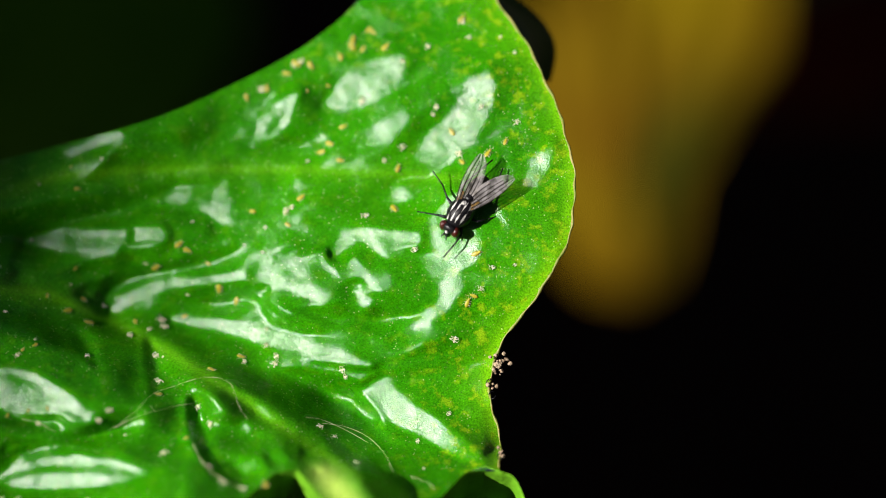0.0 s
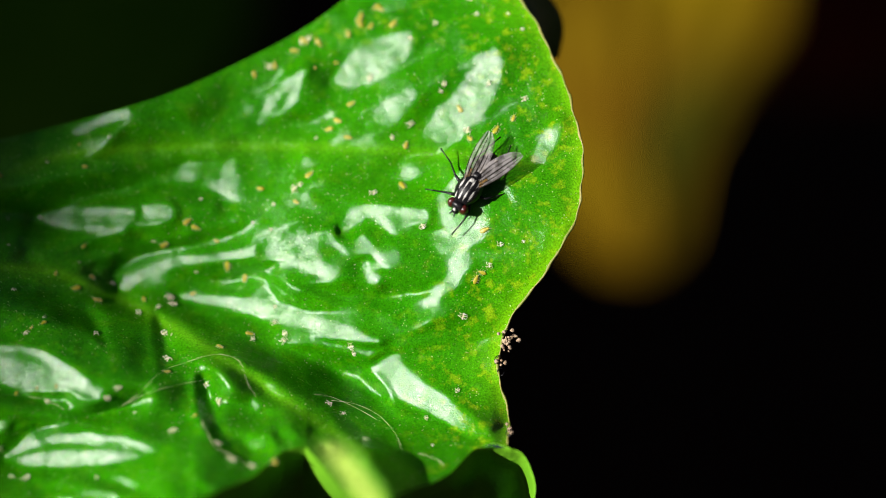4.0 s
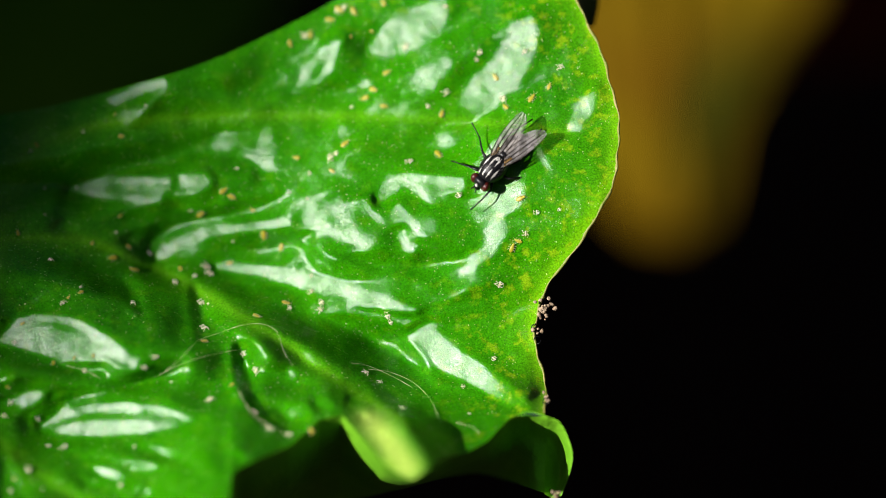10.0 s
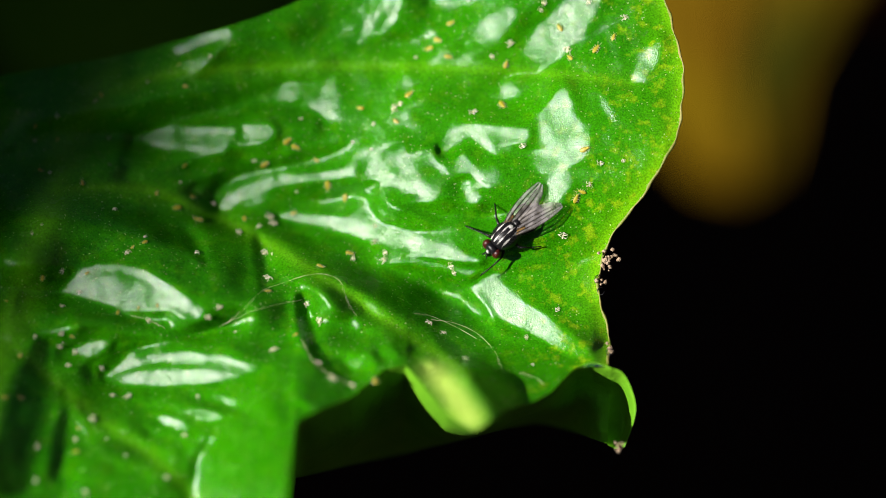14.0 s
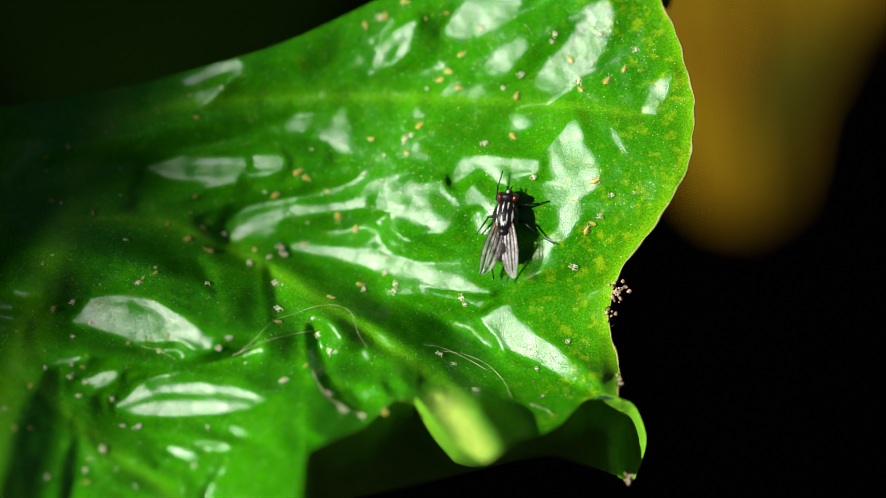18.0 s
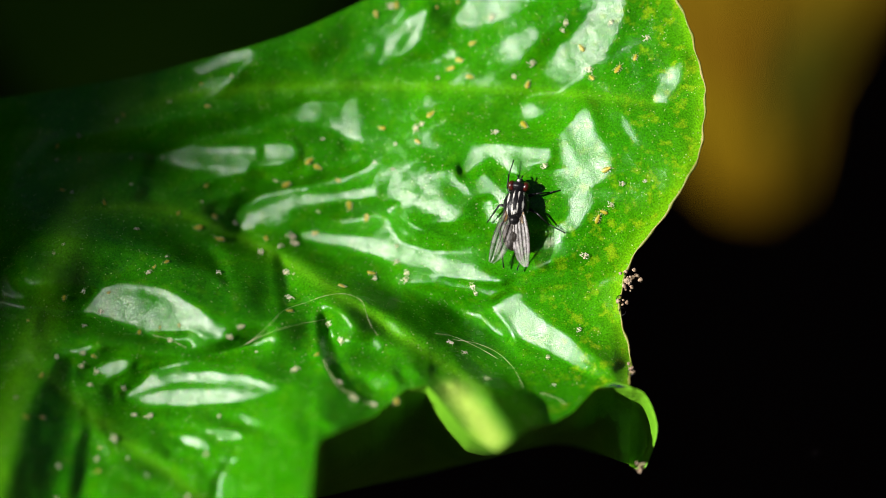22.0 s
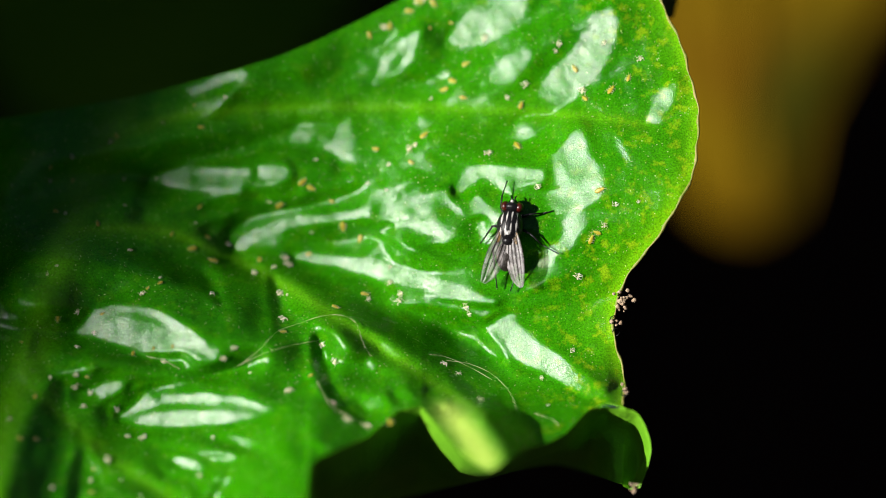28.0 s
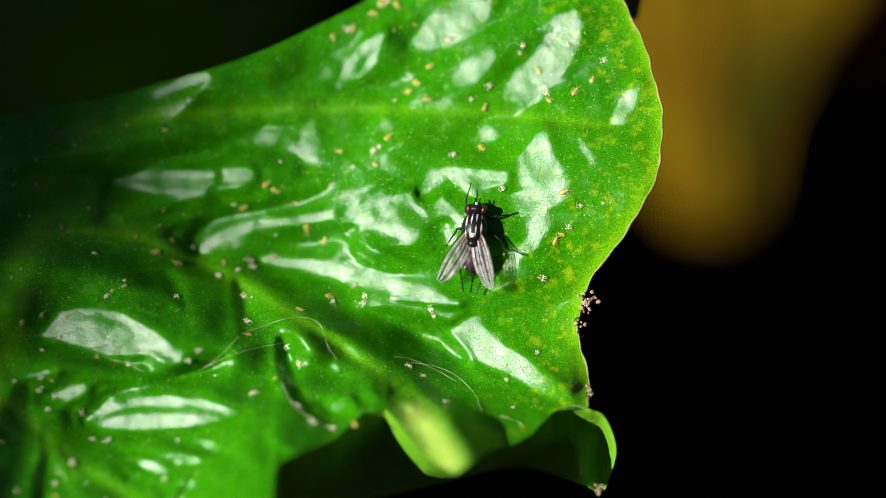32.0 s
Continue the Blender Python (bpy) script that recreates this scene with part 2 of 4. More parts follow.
# Quilted pillows between the veins: x, y, half length, half width, lie in degrees, share of the mirror slope.
PILLOWS = [
    (940, 197, 17, 16, 0, 0.9), (1110, 232, 36, 6, -62, 0.75), (540, 213, 18, 14, 0, 0.65), (757, 185, 18, 9, 80, 0.7), (490, 273, 30, 15, 5, 0.75),
    (200, 656, 30, 14, 10, 0.8), (722, 666, 15, 13, 0, 0.5), (345, 788, 44, 14, -18, 0.65), (665, 612, 10, 9, 0, 0.75), (178, 790, 42, 8, -70, 0.7),
    (795, 688, 7, 13, 0, 0.8), (566, 754, 26, 12, -30, 0.7),
]
# Facets with an outline of their own: corners, and the share of the mirror slope.
FACETS_TIP = [
    ([(957, 145), (975, 108), (1005, 78), (1036, 36), (1062, -8), (1094, -22), (1108, 5), (1098, 50), (1077, 90), (1040, 127), (997, 143)], 0.78),
    ([(858, 119), (882, 88), (912, 67), (948, 50), (954, 65), (932, 93), (900, 117)], 0.68), ([(797, 45), (822, 12), (852, -20), (897, -37), (938, -50), (950, -38), (940, -8), (912, 20), (872, 45), (832, 55)], 0.66),
    ([(1150, 186), (1163, 152), (1184, 125), (1206, 114), (1204, 140), (1190, 166), (1174, 186)], 0.74),
    ([(1036, 188), (1048, 214), (1056, 242), (1076, 280), (1078, 310), (1062, 326), (1040, 334), (1020, 322), (1000, 298), (980, 280), (968, 270), (986, 254), (1006, 234), (1022, 210)], 0.80),
    ([(1034, 336), (1052, 352), (1046, 372), (1030, 385), (1024, 402), (1006, 412), (996, 402), (1010, 376), (1006, 354)], 0.82),
]
FACETS_LOW = [
    ([(642, 348), (660, 325), (690, 303), (710, 312), (722, 335), (744, 352), (712, 357), (678, 355)], 1.0), ([(716, 352), (748, 360), (792, 362), (814, 378), (806, 396), (780, 393), (745, 377), (722, 364)], 0.92),
    ([(594, 232), (608, 200), (630, 184), (642, 215), (634, 252), (610, 252)], 0.62),
    ([(868, 552), (890, 530), (915, 524), (928, 540), (962, 570), (1002, 592), (1042, 626), (1076, 652), (1080, 680), (1050, 678), (1010, 656), (960, 630), (915, 606), (900, 580)], 0.76),
    ([(645, 682), (660, 665), (690, 661), (702, 680), (690, 701), (655, 701)], 0.58), ([(150, 562), (186, 530), (240, 528), (300, 545), (345, 580), (300, 590), (230, 580)], 0.36),
    ([(224, 712), (250, 700), (320, 690), (420, 690), (476, 700), (470, 712), (400, 723), (320, 729), (250, 726)], 0.42),
]
# Long shining folds: their lines with half widths, and the share of the mirror slope.
FOLDS_TIP = [
    ([(672, 116, 6), (690, 82, 8), (716, 50, 7), (756, 22, 5)], 0.74), ([(714, 96, 6), (738, 58, 6), (750, 34, 5)], 0.72),
    ([(820, 304, 8), (836, 286, 11), (854, 274, 10), (876, 268, 9), (902, 267, 8), (930, 274, 10), (968, 278, 10)], 0.95), ([(868, 274, 8), (890, 290, 9), (914, 312, 7)], 0.85),
    ([(800, 318, 6), (814, 334, 8), (824, 344, 5)], 0.95), ([(858, 318, 6), (876, 342, 8), (892, 364, 6)], 0.72), ([(856, 374, 7), (878, 396, 8)], 0.92), ([(996, 412, 6), (980, 428, 9), (966, 436, 6)], 0.85),
    ([(998, 312, 6), (1020, 340, 8)], 0.8),
]
FOLDS_MIDDLE = [
    ([(432, 406, 9), (454, 391, 9), (480, 374, 8), (515, 363, 7), (560, 357, 7), (610, 353, 7), (656, 345, 9)], 1.0), ([(722, 332, 9), (760, 318, 9), (800, 312, 9)], 0.72),
    ([(535, 424, 7), (600, 430, 11), (660, 443, 15), (720, 456, 17), (780, 475, 16), (840, 492, 10), (885, 504, 5)], 0.8),
    ([(280, 286, 7), (330, 274, 8), (400, 270, 8), (450, 272, 8)], 0.66), ([(300, 292, 6), (360, 302, 7), (430, 306, 6)], 0.6), ([(350, 132, 9), (400, 110, 10), (438, 96, 7)], 0.75),
]
FOLDS_LOW = [
    ([(148, 556, 6), (176, 528, 8), (210, 511, 7), (255, 514, 7), (300, 530, 9), (340, 556, 11), (368, 580, 10), (390, 602, 6)], 0.84),
    ([(226, 706, 6), (256, 687, 8), (310, 675, 8), (370, 670, 8), (430, 675, 7), (480, 690, 5)], 0.97), ([(1000, 632, 8), (1040, 658, 9), (1068, 674, 6)], 1.0),
]
# Creases and hollows where the blade turns from the sun; the last number is the slope down to the right.
CREASES = [
    ([(566, 566, 10), (572, 600, 13), (584, 650, 14), (606, 690, 12), (650, 718, 8)], 1.0), ([(806, 628, 8), (826, 652, 13), (862, 682, 12), (898, 694, 8)], 0.9),
    ([(350, 448, 8), (372, 474, 11), (396, 506, 7)], 0.8), ([(488, 462, 8), (494, 500, 13), (500, 550, 9)], 0.9), ([(110, 650, 16), (92, 720, 36), (72, 800, 44), (50, 890, 44)], 0.75),
    ([(150, 770, 10), (140, 820, 16), (128, 880, 14)], 0.8), ([(180, 620, 8), (260, 622, 12), (360, 628, 12), (440, 610, 8)], 0.5),
]
HOLLOWS = [
    (700, 120, 60, 20, 0, 0.1), (1125, 330, 50, 110, 0, -0.14), (130, 500, 60, 44, 0, 0.7), (950, 345, 46, 30, -50, 0.08), (560, 318, 80, 13, 14, 0.1), (850, 418, 60, 14, -25, 0.1), (420, 442, 50, 18, -25, 0.7), (480, 655, 60, 34, 20, 0.3), (540, 395, 90, 12, 0, 0.3),
    (700, 550, 150, 30, -26, 1.0), (770, 560, 90, 34, -16, 1.0), (450, 520, 34, 44, 0, 0.8), (420, 605, 60, 24, 20, 0.6), (520, 590, 40, 40, 0, 0.7),
    (420, 762, 80, 14, -10, 0.5), (640, 570, 60, 22, -35, 0.9), (330, 235, 100, 30, 10, 0.35), (230, 415, 110, 36, 0, 0.6), (160, 260, 80, 60, 0, 0.3), (330, 455, 50, 24, -20, 1.0),
    (580, 90, 70, 40, 40, 0.4), (450, 210, 60, 20, 0, 0.3), (1000, 505, 60, 18, 10, 0.1), (560, 465, 60, 16, -20, 0.6),
    (350, 345, 60, 18, 10, 0.35), (480, 112, 36, 20, 0, 0.3), (960, 150, 60, 14, 0, 0.0), (850, 215, 70, 18, 0, 0.2),
    (230, 602, 90, 12, -6, 0.6), (770, 290, 40, 8, 10, 0.1), (640, 640, 40, 22, 0, 0.4), (780, 418, 50, 12, -20, 0.3), (560, 240, 24, 30, 0, 0.2), (260, 840, 60, 20, -20, 0.3),
]
# Veins: the pale ribs, as lines of places.
MIDRIB = [(270, -60), (225, 150), (150, 330), (90, 520), (20, 720), (-30, 940)]
SIDE_VEINS = [
    [(190, 215), (330, 172), (520, 158), (760, 158), (1000, 170), (1150, 190)],
    [(130, 375), (290, 375), (430, 430), (560, 500), (700, 595), (830, 680), (950, 735)],
    [(40, 640), (120, 705), (210, 780), (330, 870), (420, 960)],
]


def far_from(x, y, line):
    """Distance of places from a line of straight pieces."""
    best = np.full(np.shape(x), 1e9)
    for (ax, ay), (bx, by) in zip(line, line[1:]):
        dx, dy = bx - ax, by - ay
        t = np.clip(((x - ax) * dx + (y - ay) * dy) / (dx * dx + dy * dy), 0, 1)
        best = np.minimum(best, np.hypot(x - ax - t * dx, y - ay - t * dy))
    return best


def outside(x, y, corners):
    """Distance of places from an outline, negative within it."""
    ring = corners + corners[:1]
    within = np.zeros(np.shape(x), bool)
    for (ax, ay), (bx, by) in zip(ring, ring[1:]):
        if ay != by:
            within ^= ((ay > y) != (by > y)) & (x < (bx - ax) * (y - ay) / (by - ay) + ax)
    return np.where(within, -1.0, 1.0) * far_from(x, y, ring)


def curve2(line):
    return [(p.x, p.y) for p in smooth_line([(a, b, 0) for a, b in line], 6)]


MIDRIB_LINE, VEIN_LINES = curve2(MIDRIB), [curve2(v) for v in SIDE_VEINS]


GX, GY, GS = np.arange(-320.0, 1321.0, 4.0), np.arange(-320.0, 1141.0, 4.0), 4.0


def quilt():
    """Heights whose slopes come as near as they can to those of the pillows and creases (weighted least squares)."""
    x, y = np.meshgrid(GX, GY)
    start = base_height(x, y)
    sx = np.diff(start, axis=1) / GS
    sy = np.diff(start, axis=0) / GS
    wx, wy = np.full(sx.shape, 0.03), np.full(sy.shape, 0.03)

    def mask(gx, gy, row, soft=0.5):
        """How far a place belongs to a pillow or fold: 1 in it, 0 outside."""
        if isinstance(row[0], list) and len(row[0][0]) == 2:
            near = 1 + outside(gx, gy, row[0]) / 15
        elif isinstance(row[0], list):
            near = np.full(gx.shape, 9.0)
            for (ax, ay, aw), (bx, by, bw) in zip(row[0], row[0][1:]):
                dx, dy = bx - ax, by - ay
                t = np.clip(((gx - ax) * dx + (gy - ay) * dy) / (dx * dx + dy * dy), 0, 1)
                near = np.minimum(near, np.hypot(gx - ax - t * dx, gy - ay - t * dy) / (aw + t * (bw - aw)))
        else:
            cx, cy, long, wide, lie = row[:5]
            c, s = math.cos(radians(lie)), math.sin(radians(lie))
            dx, dv = gx - cx, cy - gy
            near = np.hypot((dx * c + dv * s) / long, (dv * c - dx * s) / wide)
        return 1 - step(near, 1 - soft, 1 + soft)

    half_x, half_y = (x[:, 1:] + x[:, :-1]) / 2, (y[1:] + y[:-1]) / 2
    creased, deep_x = np.zeros(x.shape), np.zeros(sx.shape)
    for row in HOLLOWS + CREASES:
        weight = 0.9 if row in HOLLOWS else 1.5
        soft = 0.9 if row in HOLLOWS else 0.5
        mx, my = mask(half_x, y[:, 1:], row, soft), mask(x[1:], half_y, row, soft)
        sx += (-row[-1] - sx) * mx
        sy += (0.11 - sy) * my
        wx += (weight - wx) * mx
        wy += (weight * 0.1 - wy) * my
        creased = np.maximum(creased, mask(x, y, row, 0.7))
        deep_x = np.maximum(deep_x, mx)
    # beside the long folds the blade rounds off to both sides of the ridge
    for (line, _), sides in ((FOLDS_MIDDLE[0], (1,)), (FOLDS_LOW[1], (1,))):
        for way in sides:
            for (ax, ay, aw), (bx, by, bw) in zip(line, line[1:]):
                dx, dv = bx - ax, ay - by
                span = math.hypot(dx, dv)
                nu, nv = -dv / span, dx / span
                row = ([(ax + 2.3 * way * aw * nu, ay - 2.3 * way * aw * nv, aw), (bx + 2.3 * way * bw * nu, by - 2.3 * way * bw * nv, bw)], 0)
                mx, my = mask(half_x, y[:, 1:], row), mask(x[1:], half_y, row)
                sx += (TILT_U - 0.5 * way * nu - sx) * mx
                sy += (-TILT_V + 0.5 * way * nv - sy) * my
                wx += (0.5 - wx) * mx
                wy += (0.5 - wy) * my
    rest_x, rest_y, rest_wx, rest_wy = sx.copy(), sy.copy(), wx.copy(), wy.copy()
    pillows = PILLOWS + FACETS_TIP + FACETS_LOW + FOLDS_TIP + FOLDS_MIDDLE + FOLDS_LOW
    masks = [(mask(half_x, y[:, 1:], row), mask(x[1:], half_y, row), mask(x, y, row, 0.3)) for row in pillows]
    aims = [[TILT_U - 0.32 * (1 - row[-1]), TILT_V - 0.08 * (1 - row[-1])] for row in pillows]

    def spread(fx, fy):
        out = np.zeros(x.shape)
        out[:, 1:] += fx
        out[:, :-1] -= fx
        out[1:] += fy
        out[:-1] -= fy
        return out

    def apply(h):
        return spread(wx * np.diff(h, axis=1), wy * np.diff(h, axis=0)) + 2e-6 * h

    h = start.copy()
    aim_x, aim_y, all_x, all_y = sx.copy(), sy.copy(), np.zeros(sx.shape), np.zeros(sy.shape)
    for (mx, my, _), (u, v) in zip(masks, aims):
        aim_x += (u - aim_x) * mx
        aim_y += (-v - aim_y) * my
        all_x, all_y = np.maximum(all_x, mx), np.maximum(all_y, my)
    firm_x, firm_y = np.ones(sx.shape), np.ones(sy.shape)
    for row, (mx, my, _) in zip(pillows, masks):
        if row in FOLDS_TIP + FOLDS_MIDDLE + FOLDS_LOW:
            firm_x, firm_y = np.maximum(firm_x, 1 + 3 * mx), np.maximum(firm_y, 1 + 3 * my)
    push_x, push_y = np.zeros(sx.shape), np.zeros(sy.shape)
    free = np.ones(x.shape)
    for row in pillows:
        free *= 1 - mask(x, y, row, 0.9 if isinstance(row[0], list) else 0.6)
    for turn in range(10):
        if turn:
            # between the pillows the blade keeps off the mirror slope, and nowhere folds too steeply
            gv, gu = np.gradient(h, GS)
            gv = -gv
            du, dv = gu - TILT_U, gv - TILT_V
            gap = np.hypot(du, dv) + 1e-6
            shy = np.clip(0.34 - gap, 0, 0.34) * free
            off = np.hypot(gu - BASE_U, gv - BASE_V) + 1e-6
            steep = np.clip(off - 1.2, 0, 3) * free * (1 - creased)
            au = shy * (0.35 * du / gap - 0.65 * 0.42) * 1.5 - steep * (gu - BASE_U) / off
            av = shy * (0.35 * dv / gap - 0.65 * 0.9) * 1.5 - steep * (gv - BASE_V) / off
            firm = np.clip(shy * 1.2 + steep, 0, 0.3)
            rest_x += ((au[:, 1:] + au[:, :-1]) / 2)
            rest_y -= ((av[1:] + av[:-1]) / 2)
            rest_wx = np.maximum(rest_wx, (firm[:, 1:] + firm[:, :-1]) / 2)
            rest_wy = np.maximum(rest_wy, (firm[1:] + firm[:-1]) / 2)
        sx, sy, wx, wy = rest_x.copy(), rest_y.copy(), rest_wx.copy(), rest_wy.copy()
        sx += push_x * deep_x * (1 - all_x)
        sx += (aim_x + push_x - sx) * all_x
        sy += (aim_y + push_y - sy) * all_y
        wx += (firm_x - wx) * all_x
        wy += (firm_y - wy) * all_y
        diag = np.full(x.shape, 2e-6)
        diag[:, 1:] += wx
        diag[:, :-1] += wx
        diag[1:] += wy
        diag[:-1] += wy
        res = spread(wx * sx * GS, wy * sy * GS) + 2e-6 * start - apply(h)
        z = res / diag
        way, rz = z.copy(), float((res * z).sum())
        for _ in range(240):
            q = apply(way)
            k = rz / float((way * q).sum())
            h += k * way
            res -= k * q
            z = res / diag
            rz, old = float((res * z).sum()), rz
            way = z + way * (rz / old)
        # what a pillow still lacks of its slope is added to its aim
        push_x = np.clip(push_x + 0.9 * (aim_x - np.diff(h, axis=1) / GS), -2.0, 2.0)
        push_y = np.clip(push_y + 0.9 * (aim_y - np.diff(h, axis=0) / GS), -2.0, 2.0)
    for _ in range(2):
        h[1:-1, 1:-1] = 0.5 * h[1:-1, 1:-1] + 0.125 * (h[2:, 1:-1] + h[:-2, 1:-1] + h[1:-1, 2:] + h[1:-1, :-2])
    return h


def lookup(h, x, y):
    """Cubic interpolation on the quilt's grid."""
    fx, fy = np.clip((x - GX[0]) / GS, 1, len(GX) - 3.001), np.clip((y - GY[0]) / GS, 1, len(GY) - 3.001)
    ix, iy = fx.astype(int), fy.astype(int)
    tx, ty = fx - ix, fy - iy

    def kernel(t):
        return ((1 - t) ** 3 / 6, (3 * t ** 3 - 6 * t ** 2 + 4) / 6, (-3 * t ** 3 + 3 * t ** 2 + 3 * t + 1) / 6, t ** 3 / 6)

    kx, ky = kernel(tx), kernel(ty)
    return sum(ky[b] * kx[a] * h[iy + b - 1, ix + a - 1] for a in range(4) for b in range(4))


def base_height(x, y):
    """The blade without its pillows: it falls back to the upper left and rises to the crest below."""
    x, y = np.asarray(x, float), np.asarray(y, float)
    h = BASE_U * (x - 940) + BASE_V * (400 - y)
    h -= 0.32 * np.logaddexp(0, ((420 - x) * 0.75 + (330 - y) * 0.66) / 40) * 40
    h += 540 * np.exp(-(np.maximum(805 - y, 0) / 118) ** 1.6) * step(x, 370, 640) * step(x, 1330, 1130)
    h += 320 * step(x, 1200, 1040) * step(y, 660, 900) * step(x, 640, 520)
    return h


def ripples(reach, slope, seed):
    """Small random unevenness of the blade: its breadth in grid steps and its usual slope."""
    h = np.random.RandomState(seed).normal(size=(len(GY), len(GX)))
    for _ in range(reach):
        for axis in (0, 1):
            h = (np.roll(h, 1, axis) + 2 * h + np.roll(h, -1, axis)) / 4
    return h * slope * GS / np.diff(h, axis=1).std()


QUILT = quilt() + ripples(3, 0.022, 3) + ripples(10, 0.03, 5) + ripples(30, 0.03, 4)


def height(x, y):
    x, y = np.asarray(x, float), np.asarray(y, float)
    h = lookup(QUILT, x, y)
    rise = np.maximum(np.interp(x, CREST_X, CREST_Y) - y, 0) / 55
    h = h + 25 * np.exp(-rise ** 1.5) * step(x, 470, 570) * step(x, 1150, 1060)
    h = h + 85 * np.exp(-(far_from(x, y, [(864, 694), (902, 780), (920, 860)]) / 44) ** 2) * step(y, 652, 716)
    for line in VEIN_LINES:
        h = h - 3 * np.exp(-(far_from(x, y, line) / 16) ** 2)
    h = h + 6 * np.exp(-(far_from(x, y, MIDRIB_LINE) / 34) ** 2)
    h = h + 1.0 * np.sin(x / 37 + 1.3 * np.sin(y / 51)) * np.sin(y / 43 + np.sin(x / 60)) + 0.25 * np.sin(x / 13 + y / 17) * np.sin(y / 11 - x / 23)
    return h


def place(x, y, lift=0.0):
    """World place on the leaf at (x, y), lifted by so many picture units."""
    return spot(x, y, (float(height(x, y)) + lift) * PX)


def places(x, y, h):
    k = PX * (REACH - h * PX) / REACH
    local = np.stack([(x - 784) * k, (441 - y) * k, h * PX - REACH], -1).reshape(-1, 3)
    return local @ np.array(BASE.to_3x3()).T + np.array(EYE)


def floats(me, name, values):
    me.attributes.new(name, "FLOAT", "POINT").data.foreach_set("value", np.asarray(values, np.float32).ravel())


# ---- the setting ----
def ground():
    n = 90
    xs = np.sinh(np.linspace(-6, 6, n)) / np.sinh(6) * 120
    x, y = np.meshgrid(xs, xs)
    z = 0.012 * np.sin(x * 9) * np.sin(y * 11) * np.exp(-(x * x + y * y) / 8)
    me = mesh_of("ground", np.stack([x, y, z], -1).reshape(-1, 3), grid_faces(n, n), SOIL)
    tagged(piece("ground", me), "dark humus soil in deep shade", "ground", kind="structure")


def slab(name, x0, x1, y0, y1, z1):
    bm = bmesh.new()
    size = Matrix.Diagonal((x1 - x0, y1 - y0, z1, 1))
    bmesh.ops.create_cube(bm, size=1, matrix=Matrix.Translation(((x0 + x1) / 2, (y0 + y1) / 2, z1 / 2)) @ size)
    bmesh.ops.bevel(bm, geom=bm.edges[:], offset=0.012, segments=2, affect="EDGES")
    tagged(part(name, bm, BLOCKER), "plain dark unseen wall added to block sun and sky", "wall", kind="structure")


def unseen_blockers():
    def crossing(p, x):
        return p + SUN * ((p.x - x) / -SUN.x)

    start = 0.3 * crossing(spot(420, -60, -0.13), -0.81).y + 0.7 * crossing(spot(1200, 60, -0.165), -0.81).y
    # Walls out of view, added to shade the background and cut off the sky.
    slab("wall_west", -1.01, -0.81, start, 3.4, 1.9)
    slab("wall_north", -1.01, 2.4, 3.4, 3.6, 1.9)
    slab("wall_east", 2.4, 2.6, -2.0, 3.6, 1.9)
    slab("wall_south", -3.0, 2.6, -2.2, -2.0, 1.6)
    # Pole out of view, added so its soft shadow darkens the leaf's left.
    bm = bmesh.new()
    turn, radius = BASE.to_3x3(), 0.0150
    axis = (turn @ Vector((0.12, 0.99, 0)) + SUN * 0.8).normalized()
    side = axis.cross(SUN).normalized() * radius
    if (turn.inverted() @ side).x > 0:
        side = -side
    middle = spot(458, 400, -0.005) + SUN * 2.1 + side
    foot, head = middle - axis * (middle.z / axis.z), middle + axis * ((2.6 - middle.z) / axis.z)
    tube(bm, [foot.lerp(head, k) for k in (-0.05, 0.3, 0.7, 0.98, 1.0)], [radius, radius, radius, radius * 0.98, radius * 0.5], 20)
    tagged(part("garden_stake", bm, BLOCKER), "unseen dark leaning pole in the soil, added to shade the leaf", "stake")


